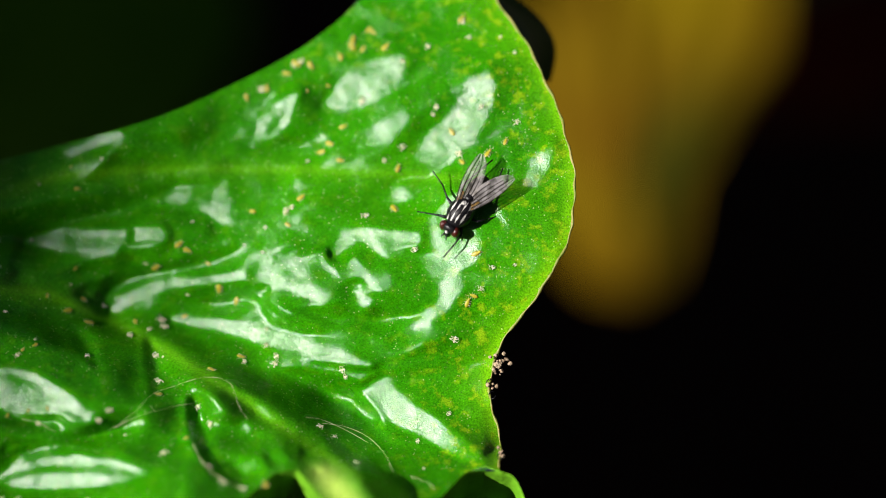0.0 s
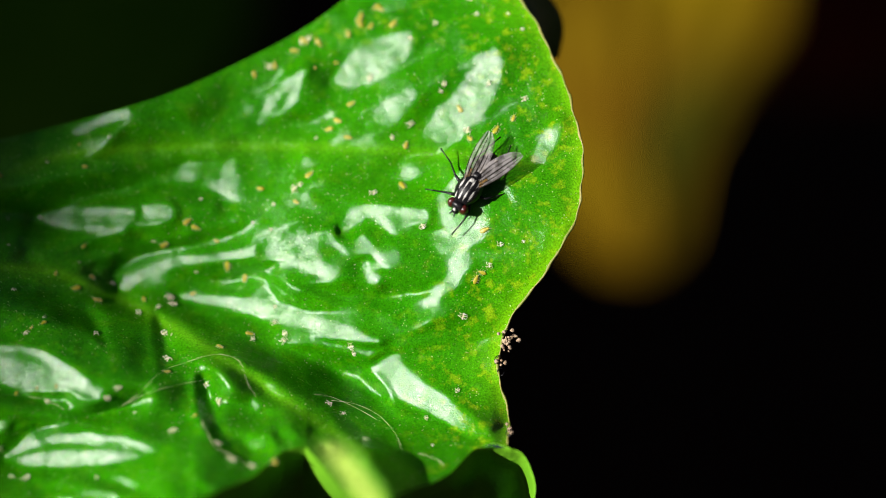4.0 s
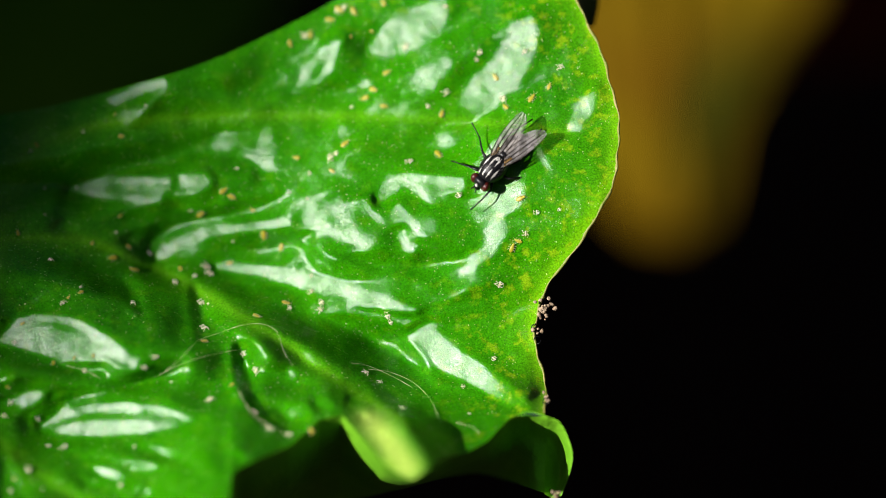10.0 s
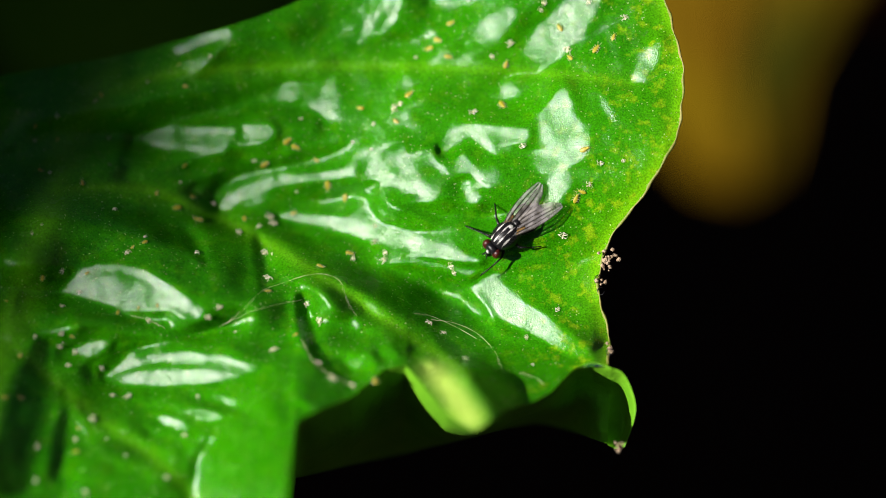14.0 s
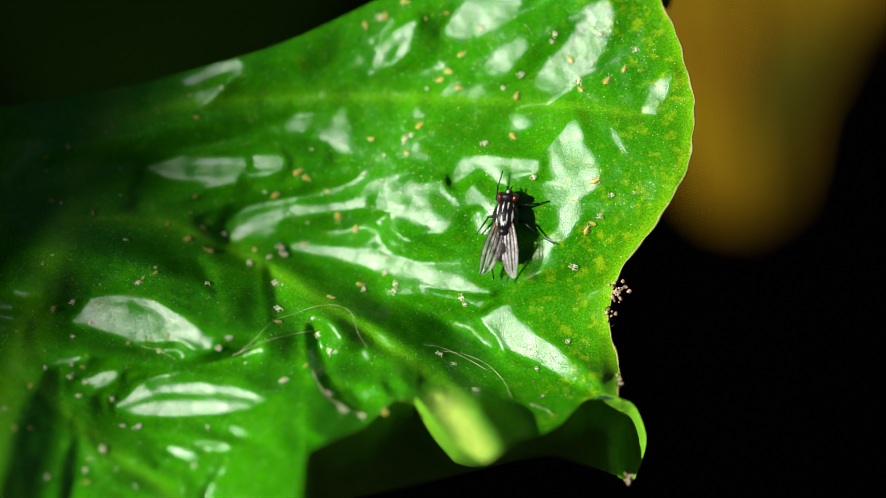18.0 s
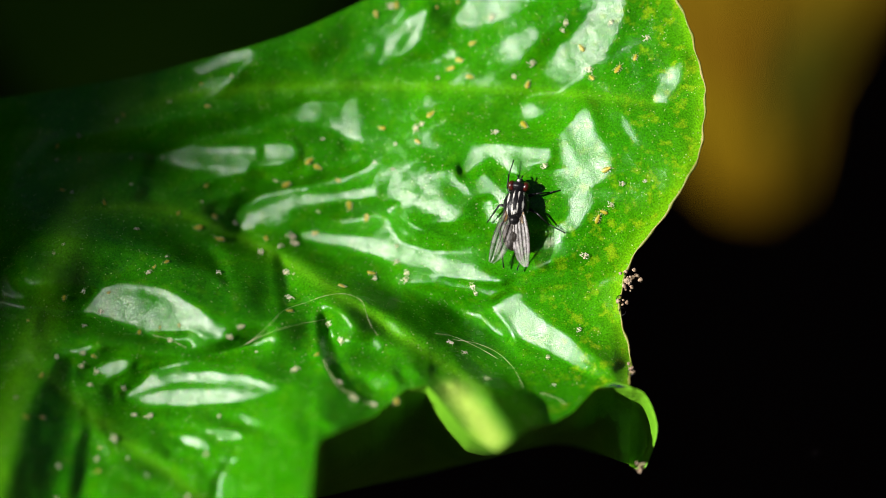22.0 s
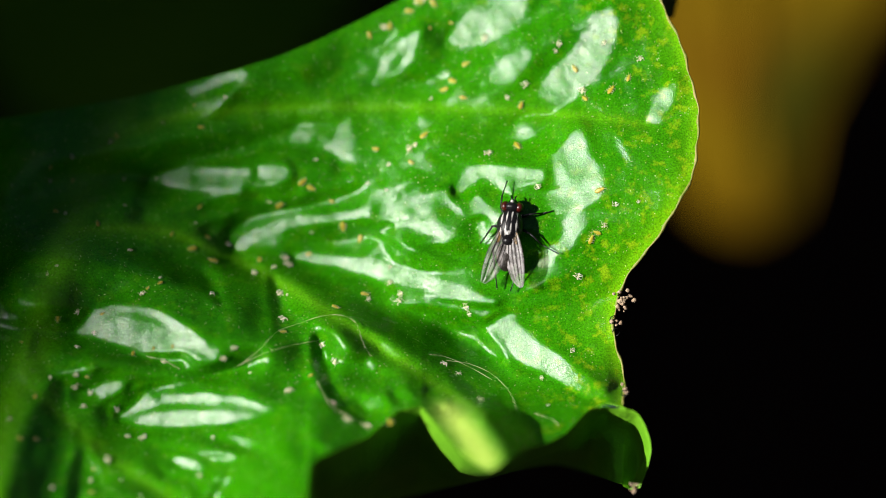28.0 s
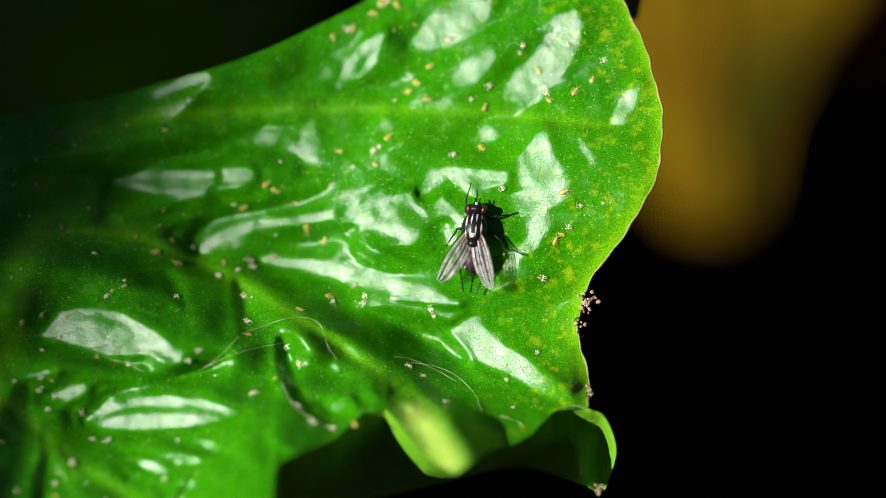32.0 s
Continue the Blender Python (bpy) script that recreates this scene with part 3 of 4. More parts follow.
# ---- the large leaf ----
def big_leaf():
    leaf = tagged(new("leaf"), "large glossy green quilted leaf with pale veins and curling margin", "leaf")
    left, cols, up, low = -260.0, 460, 330, 110
    s = np.linspace(0, 1, cols) ** 0.9
    r = np.linspace(0, 1, up)
    y0 = -260 + 950 * r
    edge = eased(y0, MARGIN_Y, MARGIN_X)
    edge = edge + 1.6 * np.sin(y0 / 19) + 1.2 * np.sin(y0 / 7.3)
    x = left + (edge[:, None] - left) * s[None, :]
    top = np.maximum(eased(x, TOP_X, TOP_Y), -260)
    y = top + (690 - top) * r[:, None]
    r2 = np.linspace(0, 1, low)[1:]
    xl = np.broadcast_to(x[-1], (low - 1, cols))
    crest = np.interp(xl, CREST_X, CREST_Y)
    crest = eased(xl, CREST_X, CREST_Y) * 0.35 + crest * 0.65
    yl = y[-1][None, :] + (crest - y[-1][None, :]) * r2[:, None]
    x, y = np.vstack([x, xl]), np.vstack([y, yl])
    h = height(x, y)
    rows = up + low - 1
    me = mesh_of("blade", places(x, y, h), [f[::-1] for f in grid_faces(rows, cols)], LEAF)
    vein = np.exp(-(far_from(x, y, MIDRIB_LINE) / 34) ** 2) * 0.8
    for k, line in enumerate(VEIN_LINES):
        vein = np.maximum(vein, (0.65 * np.exp(-(far_from(x, y, line) / 8) ** 2) + 0.35 * np.exp(-(far_from(x, y, line) / 24) ** 2)) * (0.8, 1.0, 0.7)[k])
    margin = [(mx, my) for my, mx in zip(np.linspace(-260, 690, 60), eased(np.linspace(-260, 690, 60), MARGIN_Y, MARGIN_X))]
    away = far_from(x, y, margin)
    floats(me, "vein", vein)
    # the margin's lime glow, and the lit lump of the crest painted with it
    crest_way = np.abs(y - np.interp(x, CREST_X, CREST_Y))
    floats(me, "lit_rim", np.exp(-(away / 16) ** 2) + 0.35 * np.exp(-(away / 60) ** 2) + 0.7 * np.exp(-(crest_way / 34) ** 2 - ((x - 840) / 50) ** 2))
    # the sunlit bulge of the crest, painted paler
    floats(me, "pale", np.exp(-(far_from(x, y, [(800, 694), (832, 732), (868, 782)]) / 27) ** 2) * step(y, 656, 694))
    floats(me, "sick", np.clip(1.0 * np.exp(-(away / 130) ** 2) * step(x, 800, 1000) + 0.5 * np.exp(-((x - 830) / 90) ** 2 - ((y + 60) / 60) ** 2) + 0.12, 0, 1))
    piece("blade", me, leaf)
    # the thickened edge of the blade
    bm = bmesh.new()
    line = [place(mx, my, 1.0) for mx, my in zip(x[:up:3, -1], y[:up:3, -1])]
    tube(bm, line, [2.0 * PX * (1 + 0.35 * math.sin(i * 0.9) + 0.25 * math.sin(i * 2.3)) for i in range(len(line))], 6)
    part("margin", bm, RIM, leaf, "pale brownish leaf margin")
    # the margin that droops from the crest towards the camera, and ends in a cupped lobe
    n, m, n_lobe = 150, 26, 60
    fx = np.linspace(540, 1114, n)
    ridge = 0.65 * np.interp(fx, CREST_X, CREST_Y) + 0.35 * eased(fx, CREST_X, CREST_Y)
    foot = np.maximum(eased(fx, [540, 650, 750, 830, 880, 920, 980, 1040, 1090, 1114], [888, 864, 846, 826, 814, 800, 788, 804, 820, 828]), ridge + 6)
    brow = smooth_line([(1114, ridge[-1], 0), (1138, 700, 0), (1154, 728, 0), (1162, 762, 0), (1155, 798, 0), (1142, 832, 0)], n_lobe // 5)[1:]
    n_lobe = len(brow)
    base_x = np.concatenate([fx + 12 * np.sin(fx / 70), 1114 + 12 * math.sin(1114 / 70) + np.linspace(0, 14, n_lobe)])
    foot = np.concatenate([foot, np.linspace(829, 836, n_lobe)])
    crest_h = height(fx, ridge)
    crest_h = np.concatenate([crest_h, crest_h[-1] - np.linspace(0, 40, n_lobe)])
    fx = np.concatenate([fx, [p.x for p in brow]])
    ridge = np.concatenate([ridge, [p.y for p in brow]])
    q = np.linspace(0, 1, m)[:, None] ** 1.3
    gx = fx + (base_x - fx) * q
    gy = ridge + (foot - ridge) * q
    lobe = step(fx, 1010, 1100)
    depth = np.hypot(gx - fx, gy - ridge)
    gh = crest_h + 2 - (30 * q + 320 * q ** 1.2) * (1 - lobe) - lobe * 95 * (1 - np.exp(-(depth / 26) ** 2)) + 8 * np.sin(fx / 33) * q + 5 * np.sin(gy / 9) * q
    me = mesh_of("drooping_margin", places(gx, gy, gh), grid_faces(m, n + n_lobe), UNDERSIDE)
    piece("drooping_margin", me, leaf, "shaded wavy leaf margin curling towards the viewer")
    # a lobe of the margin folded back behind the tip
    n, m = 40, 12
    t, q = np.meshgrid(np.linspace(0, 1, n), np.linspace(0, 1, m))
    ly = -165 + 165 * t
    lx = eased(ly, MARGIN_Y, MARGIN_X) - 12 + q * (14 + 44 * np.sin(math.pi * t ** 0.8))
    lh = height(1100, -80) - 25 - 90 * q ** 1.5
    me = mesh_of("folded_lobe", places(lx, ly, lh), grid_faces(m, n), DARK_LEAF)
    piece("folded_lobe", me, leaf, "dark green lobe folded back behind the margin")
    start = place(-120, 1000, -8)
    stalk(leaf, [start, start + Vector((-0.05, -0.004, -0.03)), (-0.20, 0.02, 0.35), (-0.27, 0.06, 0.1), (-0.28, 0.06, -0.02)], 0.0035)
    return leaf


def stalk(leaf, points, radius):
    """The stalk that carries a leaf, down to the soil."""
    line = smooth_line(points, 10)
    bm = bmesh.new()
    tube(bm, line, [radius * (0.7 + 0.5 * i / len(line)) for i in range(len(line))], 10)
    part("stalk", bm, STALK, leaf, "green leaf stalk")


def simple_leaf(name, label, material, x, y, w, length, width, lie, cup=0.12, lobes=0.0, green=None, outline=None):
    """A pointed leaf facing the camera, centred at (x, y), w metres from the plane of focus; its tip at lie degrees."""
    n, m = 60, 30
    u, v = np.meshgrid(np.linspace(-1, 1, n), np.linspace(-1, 1, m))
    half = np.maximum((1 - u ** 2), 0) ** 0.6 * (1 + lobes * np.sin(u * 9)) * (1 - 0.25 * u)
    if outline:
        half = np.where(v > 0, np.interp(u, *outline[:2]), np.interp(u, *outline[2:]))
    px, py = u * length, v * half * width
    pz = -cup * (np.abs(v) ** 2) * width - 0.1 * length * u * u + 0.02 * width * np.cos(v * 20 + u * 8)
    a = radians(lie)
    local = np.stack([px * math.cos(a) - py * math.sin(a), px * math.sin(a) + py * math.cos(a), pz], -1).reshape(-1, 3)
    world_pts = local @ np.array(BASE.to_3x3()).T + np.array(spot(x, y, w))
    me = mesh_of(name, world_pts, grid_faces(m, n), material)
    if green is not None:
        floats(me, "green", green(u, v))
    thing = tagged(new(name), label, "leaf")
    piece("blade", me, thing)
    bm = bmesh.new()
    line = [Vector(world_pts[(m // 2) * n + i]) + BASE.to_3x3() @ Vector((0, 0, 0.0006)) for i in range(0, n, 4)]
    tube(bm, line, [0.0016 * (1.15 - i / len(line)) for i in range(len(line))], 8)
    part("midrib", bm, material, thing)
    far = 0.26 if x > 784 else -0.30
    a, b = line[0], line[1]
    stalk(thing, [a, a + (a - b).normalized() * 0.02, (far * 0.6, a.y + 0.05, a.z), (far, a.y + 0.08, 0.25), (far * 1.05, a.y + 0.08, -0.02)], 0.002)
    return thing


def background_leaves():
    simple_leaf("yellow_leaf", "yellowing leaf with a green patch behind the large leaf", YELLOW, 1308, -28, -0.165, 0.031, 0.0205, -82, 0.06, 0.0,
                lambda u, v: np.clip(np.exp(-((v - 0.46 + 0.5 * (u - 0.5)) / 0.30) ** 2 - ((u - 0.52) / 0.36) ** 2) * 1.3, 0, 1),
                ([-1, -0.7, -0.33, 0.04, 0.33, 0.55, 0.8, 0.93, 1], [0, 0.95, 1.20, 1.08, 0.66, 0.40, 0.30, 0.22, 0], [-1, -0.5, 0, 0.5, 0.8, 0.95, 1], [0, 0.7, 0.75, 0.6, 0.46, 0.3, 0]))
    simple_leaf("shaded_leaf", "dark green leaf in shade behind the large leaf", SHADE_LEAF, 310, -50, -0.19, 0.030, 0.022, 15)
    # two leaf shapes added only to give the dark background its reddish tint
    simple_leaf("withered_leaf", "dark red leaf shape in shade, added for the reddish tint behind", RED_LEAF, 1760, -70, -0.22, 0.030, 0.010, 8)
    simple_leaf("withered_leaf", "dark red leaf shape in shade, added for the reddish tint behind", RED_LEAF, 70, 60, -0.20, 0.014, 0.006, -40)


ground()
unseen_blockers()
big_leaf()
background_leaves()


# ---- the fly: lengths in millimetres, head to +y, back to +z ----
MM = 0.001
FLY_SIZE = 1.14


def fly():
    body = tagged(new("fly"), "small grey-black fly with red-brown eyes and clear wings on the leaf", "fly")

    def mm(bm):
        bmesh.ops.scale(bm, vec=(MM * FLY_SIZE,) * 3, verts=bm.verts)
        return bm

    bm = bmesh.new()
    ball(bm, (0, 0.10, 1.35), (1.04, 1.32, 0.92), None, 28, 18)
    ball(bm, (0, -1.10, 1.62), (0.46, 0.36, 0.34), None, 18, 10)
    part("thorax", mm(bm), BLACK, body, "black thorax with pale grey stripes")

    def back(x, y):
        return 1.35 + 0.92 * math.sqrt(max(0.02, 1 - (x / 1.04) ** 2 - ((y - 0.10) / 1.32) ** 2)) + 0.012

    for x0, wide in ((-0.60, 0.075), (-0.2, 0.06), (0.2, 0.06), (0.60, 0.075)):
        bm = bmesh.new()
        rows = []
        for i in range(15):
            y = 1.14 - i * 0.138
            x = x0 * (1 - 0.12 * (y / 1.2) ** 2)
            w = wide * (0.5 + 0.5 * math.sin(i * 0.75 + x0 * 3))
            rows.append([bm.verts.new((x + d * w, y, back(x + d * w, y))) for d in (-1, -0.3, 0.3, 1)])
        for a, b in zip(rows, rows[1:]):
            for k in range(3):
                bm.faces.new((a[k], a[k + 1], b[k + 1], b[k]))
        part("stripe", mm(bm), GREY, body, "pale grey stripe")
    # the shiny spot of the back, put on as a pale grey patch
    bm = bmesh.new()
    ball(bm, (0.02, -0.5, back(0, -0.5) - 0.03), (0.19, 0.26, 0.05), None, 14, 8)
    part("pale_spot", mm(bm), GREY, body, "pale patch put on for the shiny spot of the back")

    bm = bmesh.new()
    for v in ball(bm, (0, -2.15, 0.88), (0.84, 1.25, 0.56), None, 28, 20):
        v.co.x *= 1 - 0.16 * max(0.0, -2.6 - v.co.y)
        v.co.z -= 0.10 * max(0.0, -2.2 - v.co.y)
        k = 1 + 0.018 * math.sin(v.co.y * 11)
        v.co.x *= k
    abdomen = part("abdomen", mm(bm), BELLY, body, "dark mottled abdomen")
    for side in (-1, 1):
        for y0, out in ((-1.7, 0.62), (-2.3, 0.64), (-2.85, 0.46)):
            bm = bmesh.new()
            z = 0.88 + 0.56 * math.sqrt(max(0.05, 1 - (out / 0.84) ** 2 - ((y0 + 2.15) / 1.25) ** 2)) - 0.10 * max(0, -2.2 - y0)
            ball(bm, (side * out, y0, z - 0.05), (0.12, 0.24, 0.05), Euler((0, side * 0.6, side * 0.3)).to_matrix(), 12, 8)
            part("patch", mm(bm), PALE, abdomen, "dull grey patch")

    bm = bmesh.new()
    ball(bm, (0, 1.60, 1.26), (0.72, 0.42, 0.62), None, 24, 14)
    ball(bm, (0, 2.0, 1.1), (0.3, 0.28, 0.42), None, 16, 10)
    head = part("head", mm(bm), BLACK, body)
    for side in (-1, 1):
        bm = bmesh.new()
        ball(bm, (side * 0.52, 1.62, 1.30), (0.36, 0.40, 0.50), Euler((0.1, side * 0.3, side * -0.25)).to_matrix(), 22, 16)
        part("eye", mm(bm), RED, head, "red-brown compound eye")
        bm = bmesh.new()
        tube(bm, [(side * 0.1, 2.12, 1.5), (side * 0.16, 2.34, 1.45), (side * 0.22, 2.5, 1.3)], [0.05, 0.06, 0.035], 6)
        tube(bm, [(side * 0.16, 2.32, 1.47), (side * 0.36, 2.5, 1.6)], [0.014, 0.006], 5)
        part("antenna", mm(bm), BLACK, head)
    bm = bmesh.new()
    ball(bm, (0, 2.0, 1.56), (0.17, 0.14, 0.28), None, 12, 8)
    part("face", mm(bm), GREY, head, "pale grey face")

    rnd = random.Random(4)
    bm = bmesh.new()
    for i in range(60):
        x, y = rnd.uniform(-0.85, 0.85), rnd.uniform(-1.2, 1.1)
        z = back(x, y) - 0.02
        n = Vector((x / 0.9, y / 1.8, (z - 1.35) / 0.77)).normalized()
        p = Vector((x, y, z))
        tube(bm, [p, p + n * 0.2 + Vector((0, -0.12, 0)), p + n * 0.3 + Vector((0, -0.3, 0))], [0.016, 0.011, 0.004], 4)
    for i in range(70):
        a, y = rnd.uniform(-1.3, 1.3), rnd.uniform(-3.3, -1.2)
        k = math.sqrt(max(0.02, 1 - ((y + 2.15) / 1.25) ** 2))
        p = Vector((0.83 * k * math.sin(a), y, 0.87 + 0.55 * k * math.cos(a) - 0.10 * max(0, -2.2 - y)))
        n = Vector((math.sin(a), -0.7, math.cos(a)))
        tube(bm, [p, p + n * 0.14, p + n * 0.2 + Vector((0, -0.14, 0))], [0.016, 0.011, 0.004], 4)
    part("bristles", mm(bm), BLACK, body)
    body.children[-1]["kind"] = "stuff"

    for side in (-1, 1):
        # each wing lies in its own space: hinge at the origin, tip towards -y
        n, m = 28, 11
        rows = []
        bm = bmesh.new()
        for i in range(n):
            t = i / (n - 1)
            out = 0.36 + 1.16 * math.sin(math.pi * min(1, t * 0.86 + 0.08)) ** 0.8 * (1 if t < 0.85 else math.sqrt(max(0, 1 - ((t - 0.85) / 0.152) ** 2)))
            lead = 0.34 * math.sin(math.pi * t) ** 0.8
            row = []
            for j in range(m):
                k = j / (m - 1)
                x = lead - out * k
                row.append(bm.verts.new((side * x, -4.45 * t, 0.07 * math.sin(k * 16) * t ** 0.5 + 0.28 * t * (1 - t) - 0.12 * k * k)))
            rows.append(row)
        for a, b in zip(rows, rows[1:]):
            for j in range(m - 1):
                bm.faces.new((a[j], a[j + 1], b[j + 1], b[j]))
        wing = part("wing", mm(bm), WING, body, "clear veined wing")
        wing["side"] = side
        for j, upto in ((0, 27), (2, 26), (4, 25), (6, 22), (8, 17)):
            bm = bmesh.new()
            pts = [Vector(rows_at(side, i / 27, j / 10)) + Vector((0, 0, 0.015)) for i in range(0, upto + 1, 2)]
            tube(bm, pts, [0.040 * (1.15 - 0.8 * i / len(pts)) for i in range(len(pts))], 5)
            part("wing_vein", mm(bm), VEIN, wing, "dark wing vein")
        bm = bmesh.new()
        ball(bm, (side * -0.12, -0.55, 0.02), (0.24, 0.58, 0.03), None, 12, 8)
        part("wing_root", mm(bm), AMBER, wing, "amber wing root")

    # legs: hip, knee, ankle, toe on either side
    shapes = (
        (-1, [(0.45, 0.85, 0.75), (0.95, 1.5, 1.0), (0.95, 2.5, 1.1), (0.75, 3.7, 0.8)]),
        (1, [(0.45, 0.85, 0.75), (1.35, 1.2, 1.1), (2.3, 1.5, 0.5), (3.1, 1.8, 0.25)]),
        (-1, [(0.6, 0.1, 0.7), (1.4, 0.0, 1.1), (1.9, -0.7, 0.5), (2.3, -1.3, 0.2)]),
        (1, [(0.6, 0.1, 0.7), (1.6, -0.3, 1.1), (2.6, -1.0, 0.45), (3.9, -1.5, 0.25)]),
        (-1, [(0.5, -0.6, 0.7), (1.15, -1.7, 1.1), (0.9, -3.2, 0.5), (0.55, -4.7, 0.2)]),
        (1, [(0.5, -0.6, 0.7), (1.15, -1.7, 1.1), (0.9, -3.2, 0.5), (0.5, -4.8, 0.2)]),
    )
    for side, shape in shapes:
        hip, knee, ankle, toe = [Vector((side * x, y, z)) for x, y, z in shape]
        bm = bmesh.new()
        o = hip
        tube(bm, [hip - o, hip.lerp(knee, 0.5) - o + Vector((0, 0, 0.08)), knee - o], [0.12, 0.14, 0.08], 8)
        tube(bm, [knee - o, knee.lerp(ankle, 0.5) - o, ankle - o], [0.08, 0.07, 0.06], 7)
        leg = part("leg", mm(bm), BLACK, body)
        leg.location = o * MM * FLY_SIZE
        bm = bmesh.new()
        tube(bm, [ankle - o, ankle.lerp(toe, 0.35) - o, ankle.lerp(toe, 0.7) - o, toe - o], [0.058, 0.05, 0.045, 0.06], 6)
        part("foot", mm(bm), BLACK, leg)
    return body


def rows_at(side, t, k):
    """A place on a wing: t along it, k across it."""
    out = 0.36 + 1.16 * math.sin(math.pi * min(1, t * 0.86 + 0.08)) ** 0.8 * (1 if t < 0.85 else math.sqrt(max(0, 1 - ((t - 0.85) / 0.152) ** 2)))
    lead = 0.34 * math.sin(math.pi * t) ** 0.8
    return (side * (lead - out * k), -4.45 * t, 0.07 * math.sin(k * 16) * t ** 0.5 + 0.28 * t * (1 - t) - 0.12 * k * k)


FLY = fly()


# ---- small things on the leaf ----
def leaf_frame(x, y, spin, lift=0.0):
    """A pose on the blade: z along its normal, turned by spin degrees."""
    d = 14.0
    p = place(x, y, lift)
    ex = (place(x + d, y) - place(x - d, y)).normalized()
    ey = (place(x, y - d) - place(x, y + d)).normalized()
    nz = ex.cross(ey).normalized()
    ex = (ex - nz * ex.dot(nz)).normalized()
    m = Matrix((ex, nz.cross(ex), nz)).transposed().to_4x4()
    return Matrix.Translation(p) @ m @ pose(0, 0, 0, 0, 0, spin)


def shed_skin(seed):
    rnd = random.Random(seed)
    thing = tagged(new("shed_skin"), "tiny papery white aphid skin lying on the leaf", "insect skin", "shed skins on the leaf")
    bm = bmesh.new()
    for v in ball(bm, (0, 0, 0.08), (0.065, 0.30, 0.045), None, 12, 8):
        v.co += Vector((rnd.uniform(-1, 1), rnd.uniform(-1, 1), rnd.uniform(-1, 1))) * 0.025
    bmesh.ops.scale(bm, vec=(MM, MM, MM), verts=bm.verts)
    part("husk", bm, SKIN, thing)
    for i in range(6):
        side = 1 if i % 2 else -1
        y = 0.18 - (i // 2) * 0.16
        bm = bmesh.new()
        tube(bm, [(side * 0.08, y, 0.12), (side * rnd.uniform(0.2, 0.3), y + rnd.uniform(-0.1, 0.15), 0.2), (side * rnd.uniform(0.32, 0.45), y + rnd.uniform(-0.25, 0.25), 0.04)], [0.028, 0.024, 0.015], 5)
        bmesh.ops.scale(bm, vec=(MM, MM, MM), verts=bm.verts)
        part("leg", bm, SKIN, thing)
    return thing


def aphid():
    thing = tagged(new("aphid"), "tiny yellow aphid sitting on the leaf", "aphid", "aphids on the leaf")
    bm = bmesh.new()
    ball(bm, (0, -0.08, 0.11), (0.18, 0.35, 0.08), None, 16, 10)
    ball(bm, (0, 0.28, 0.11), (0.11, 0.13, 0.065), None, 12, 8)
    bmesh.ops.scale(bm, vec=(MM, MM, MM), verts=bm.verts)
    part("body", bm, APHID, thing)
    for i in range(6):
        side = 1 if i % 2 else -1
        y = 0.2 - (i // 2) * 0.2
        bm = bmesh.new()
        tube(bm, [(side * 0.15, y, 0.15), (side * 0.27, y + 0.05, 0.14), (side * 0.33, y - 0.06 * (i // 2), 0.02)], [0.022, 0.018, 0.01], 5)
        bmesh.ops.scale(bm, vec=(MM, MM, MM), verts=bm.verts)
        part("leg", bm, FIBRE, thing)
    for side in (-1, 1):
        bm = bmesh.new()
        tube(bm, [(side * 0.06, 0.4, 0.2), (side * 0.2, 0.62, 0.24)], [0.016, 0.008], 4)
        bmesh.ops.scale(bm, vec=(MM, MM, MM), verts=bm.verts)
        part("antenna", bm, FIBRE, thing)
    return thing


SKINS_TIP = [(1143, 72), (1042, 128), (962, 298), (1080, 367), (835, 511), (841, 523), (860, 676), (875, 240), (1033, 457), (940, 116), (1100, 330), (1046, -106), (985, -62), (940, -36), (718, 488), (716, 500), (760, -34), (748, -28), (690, 16), (868, 36), (1000, 46)]
SKINS_LOW = [(581, 577), (603, 607), (506, 488), (510, 533), (662, 498), (520, 437), (514, 424), (494, 441), (460, 452), (217, 690), (200, 782), (170, 818), (236, 740), (264, 742), (405, 600), (385, 488), (262, 487), (300, 607), (600, 682), (624, 712), (660, 722), (795, 612), (520, 660), (142, 652), (170, 662), (735, 232), (745, 225), (700, 468)]
APHIDS = [(603, 512), (648, 390), (617, 367), (761, 208), (1046, 143), (1072, 305), (1067, 380), (1056, 392), (932, 155), (926, 227), (1028, 90), (1123, 107), (655, 489), (835, 82), (797, 127), (830, 141), (675, 232), (545, 290), (350, 408), (388, 430), (511, 556), (700, 716), (880, -90), (850, -60), (1044, -110), (752, -30), (777, -27), (830, -42), (870, -56), (852, -72), (888, -86), (735, -12), (700, 14), (664, 30), (910, -60), (812, 112), (1092, 128), (560, 300), (505, 330)]


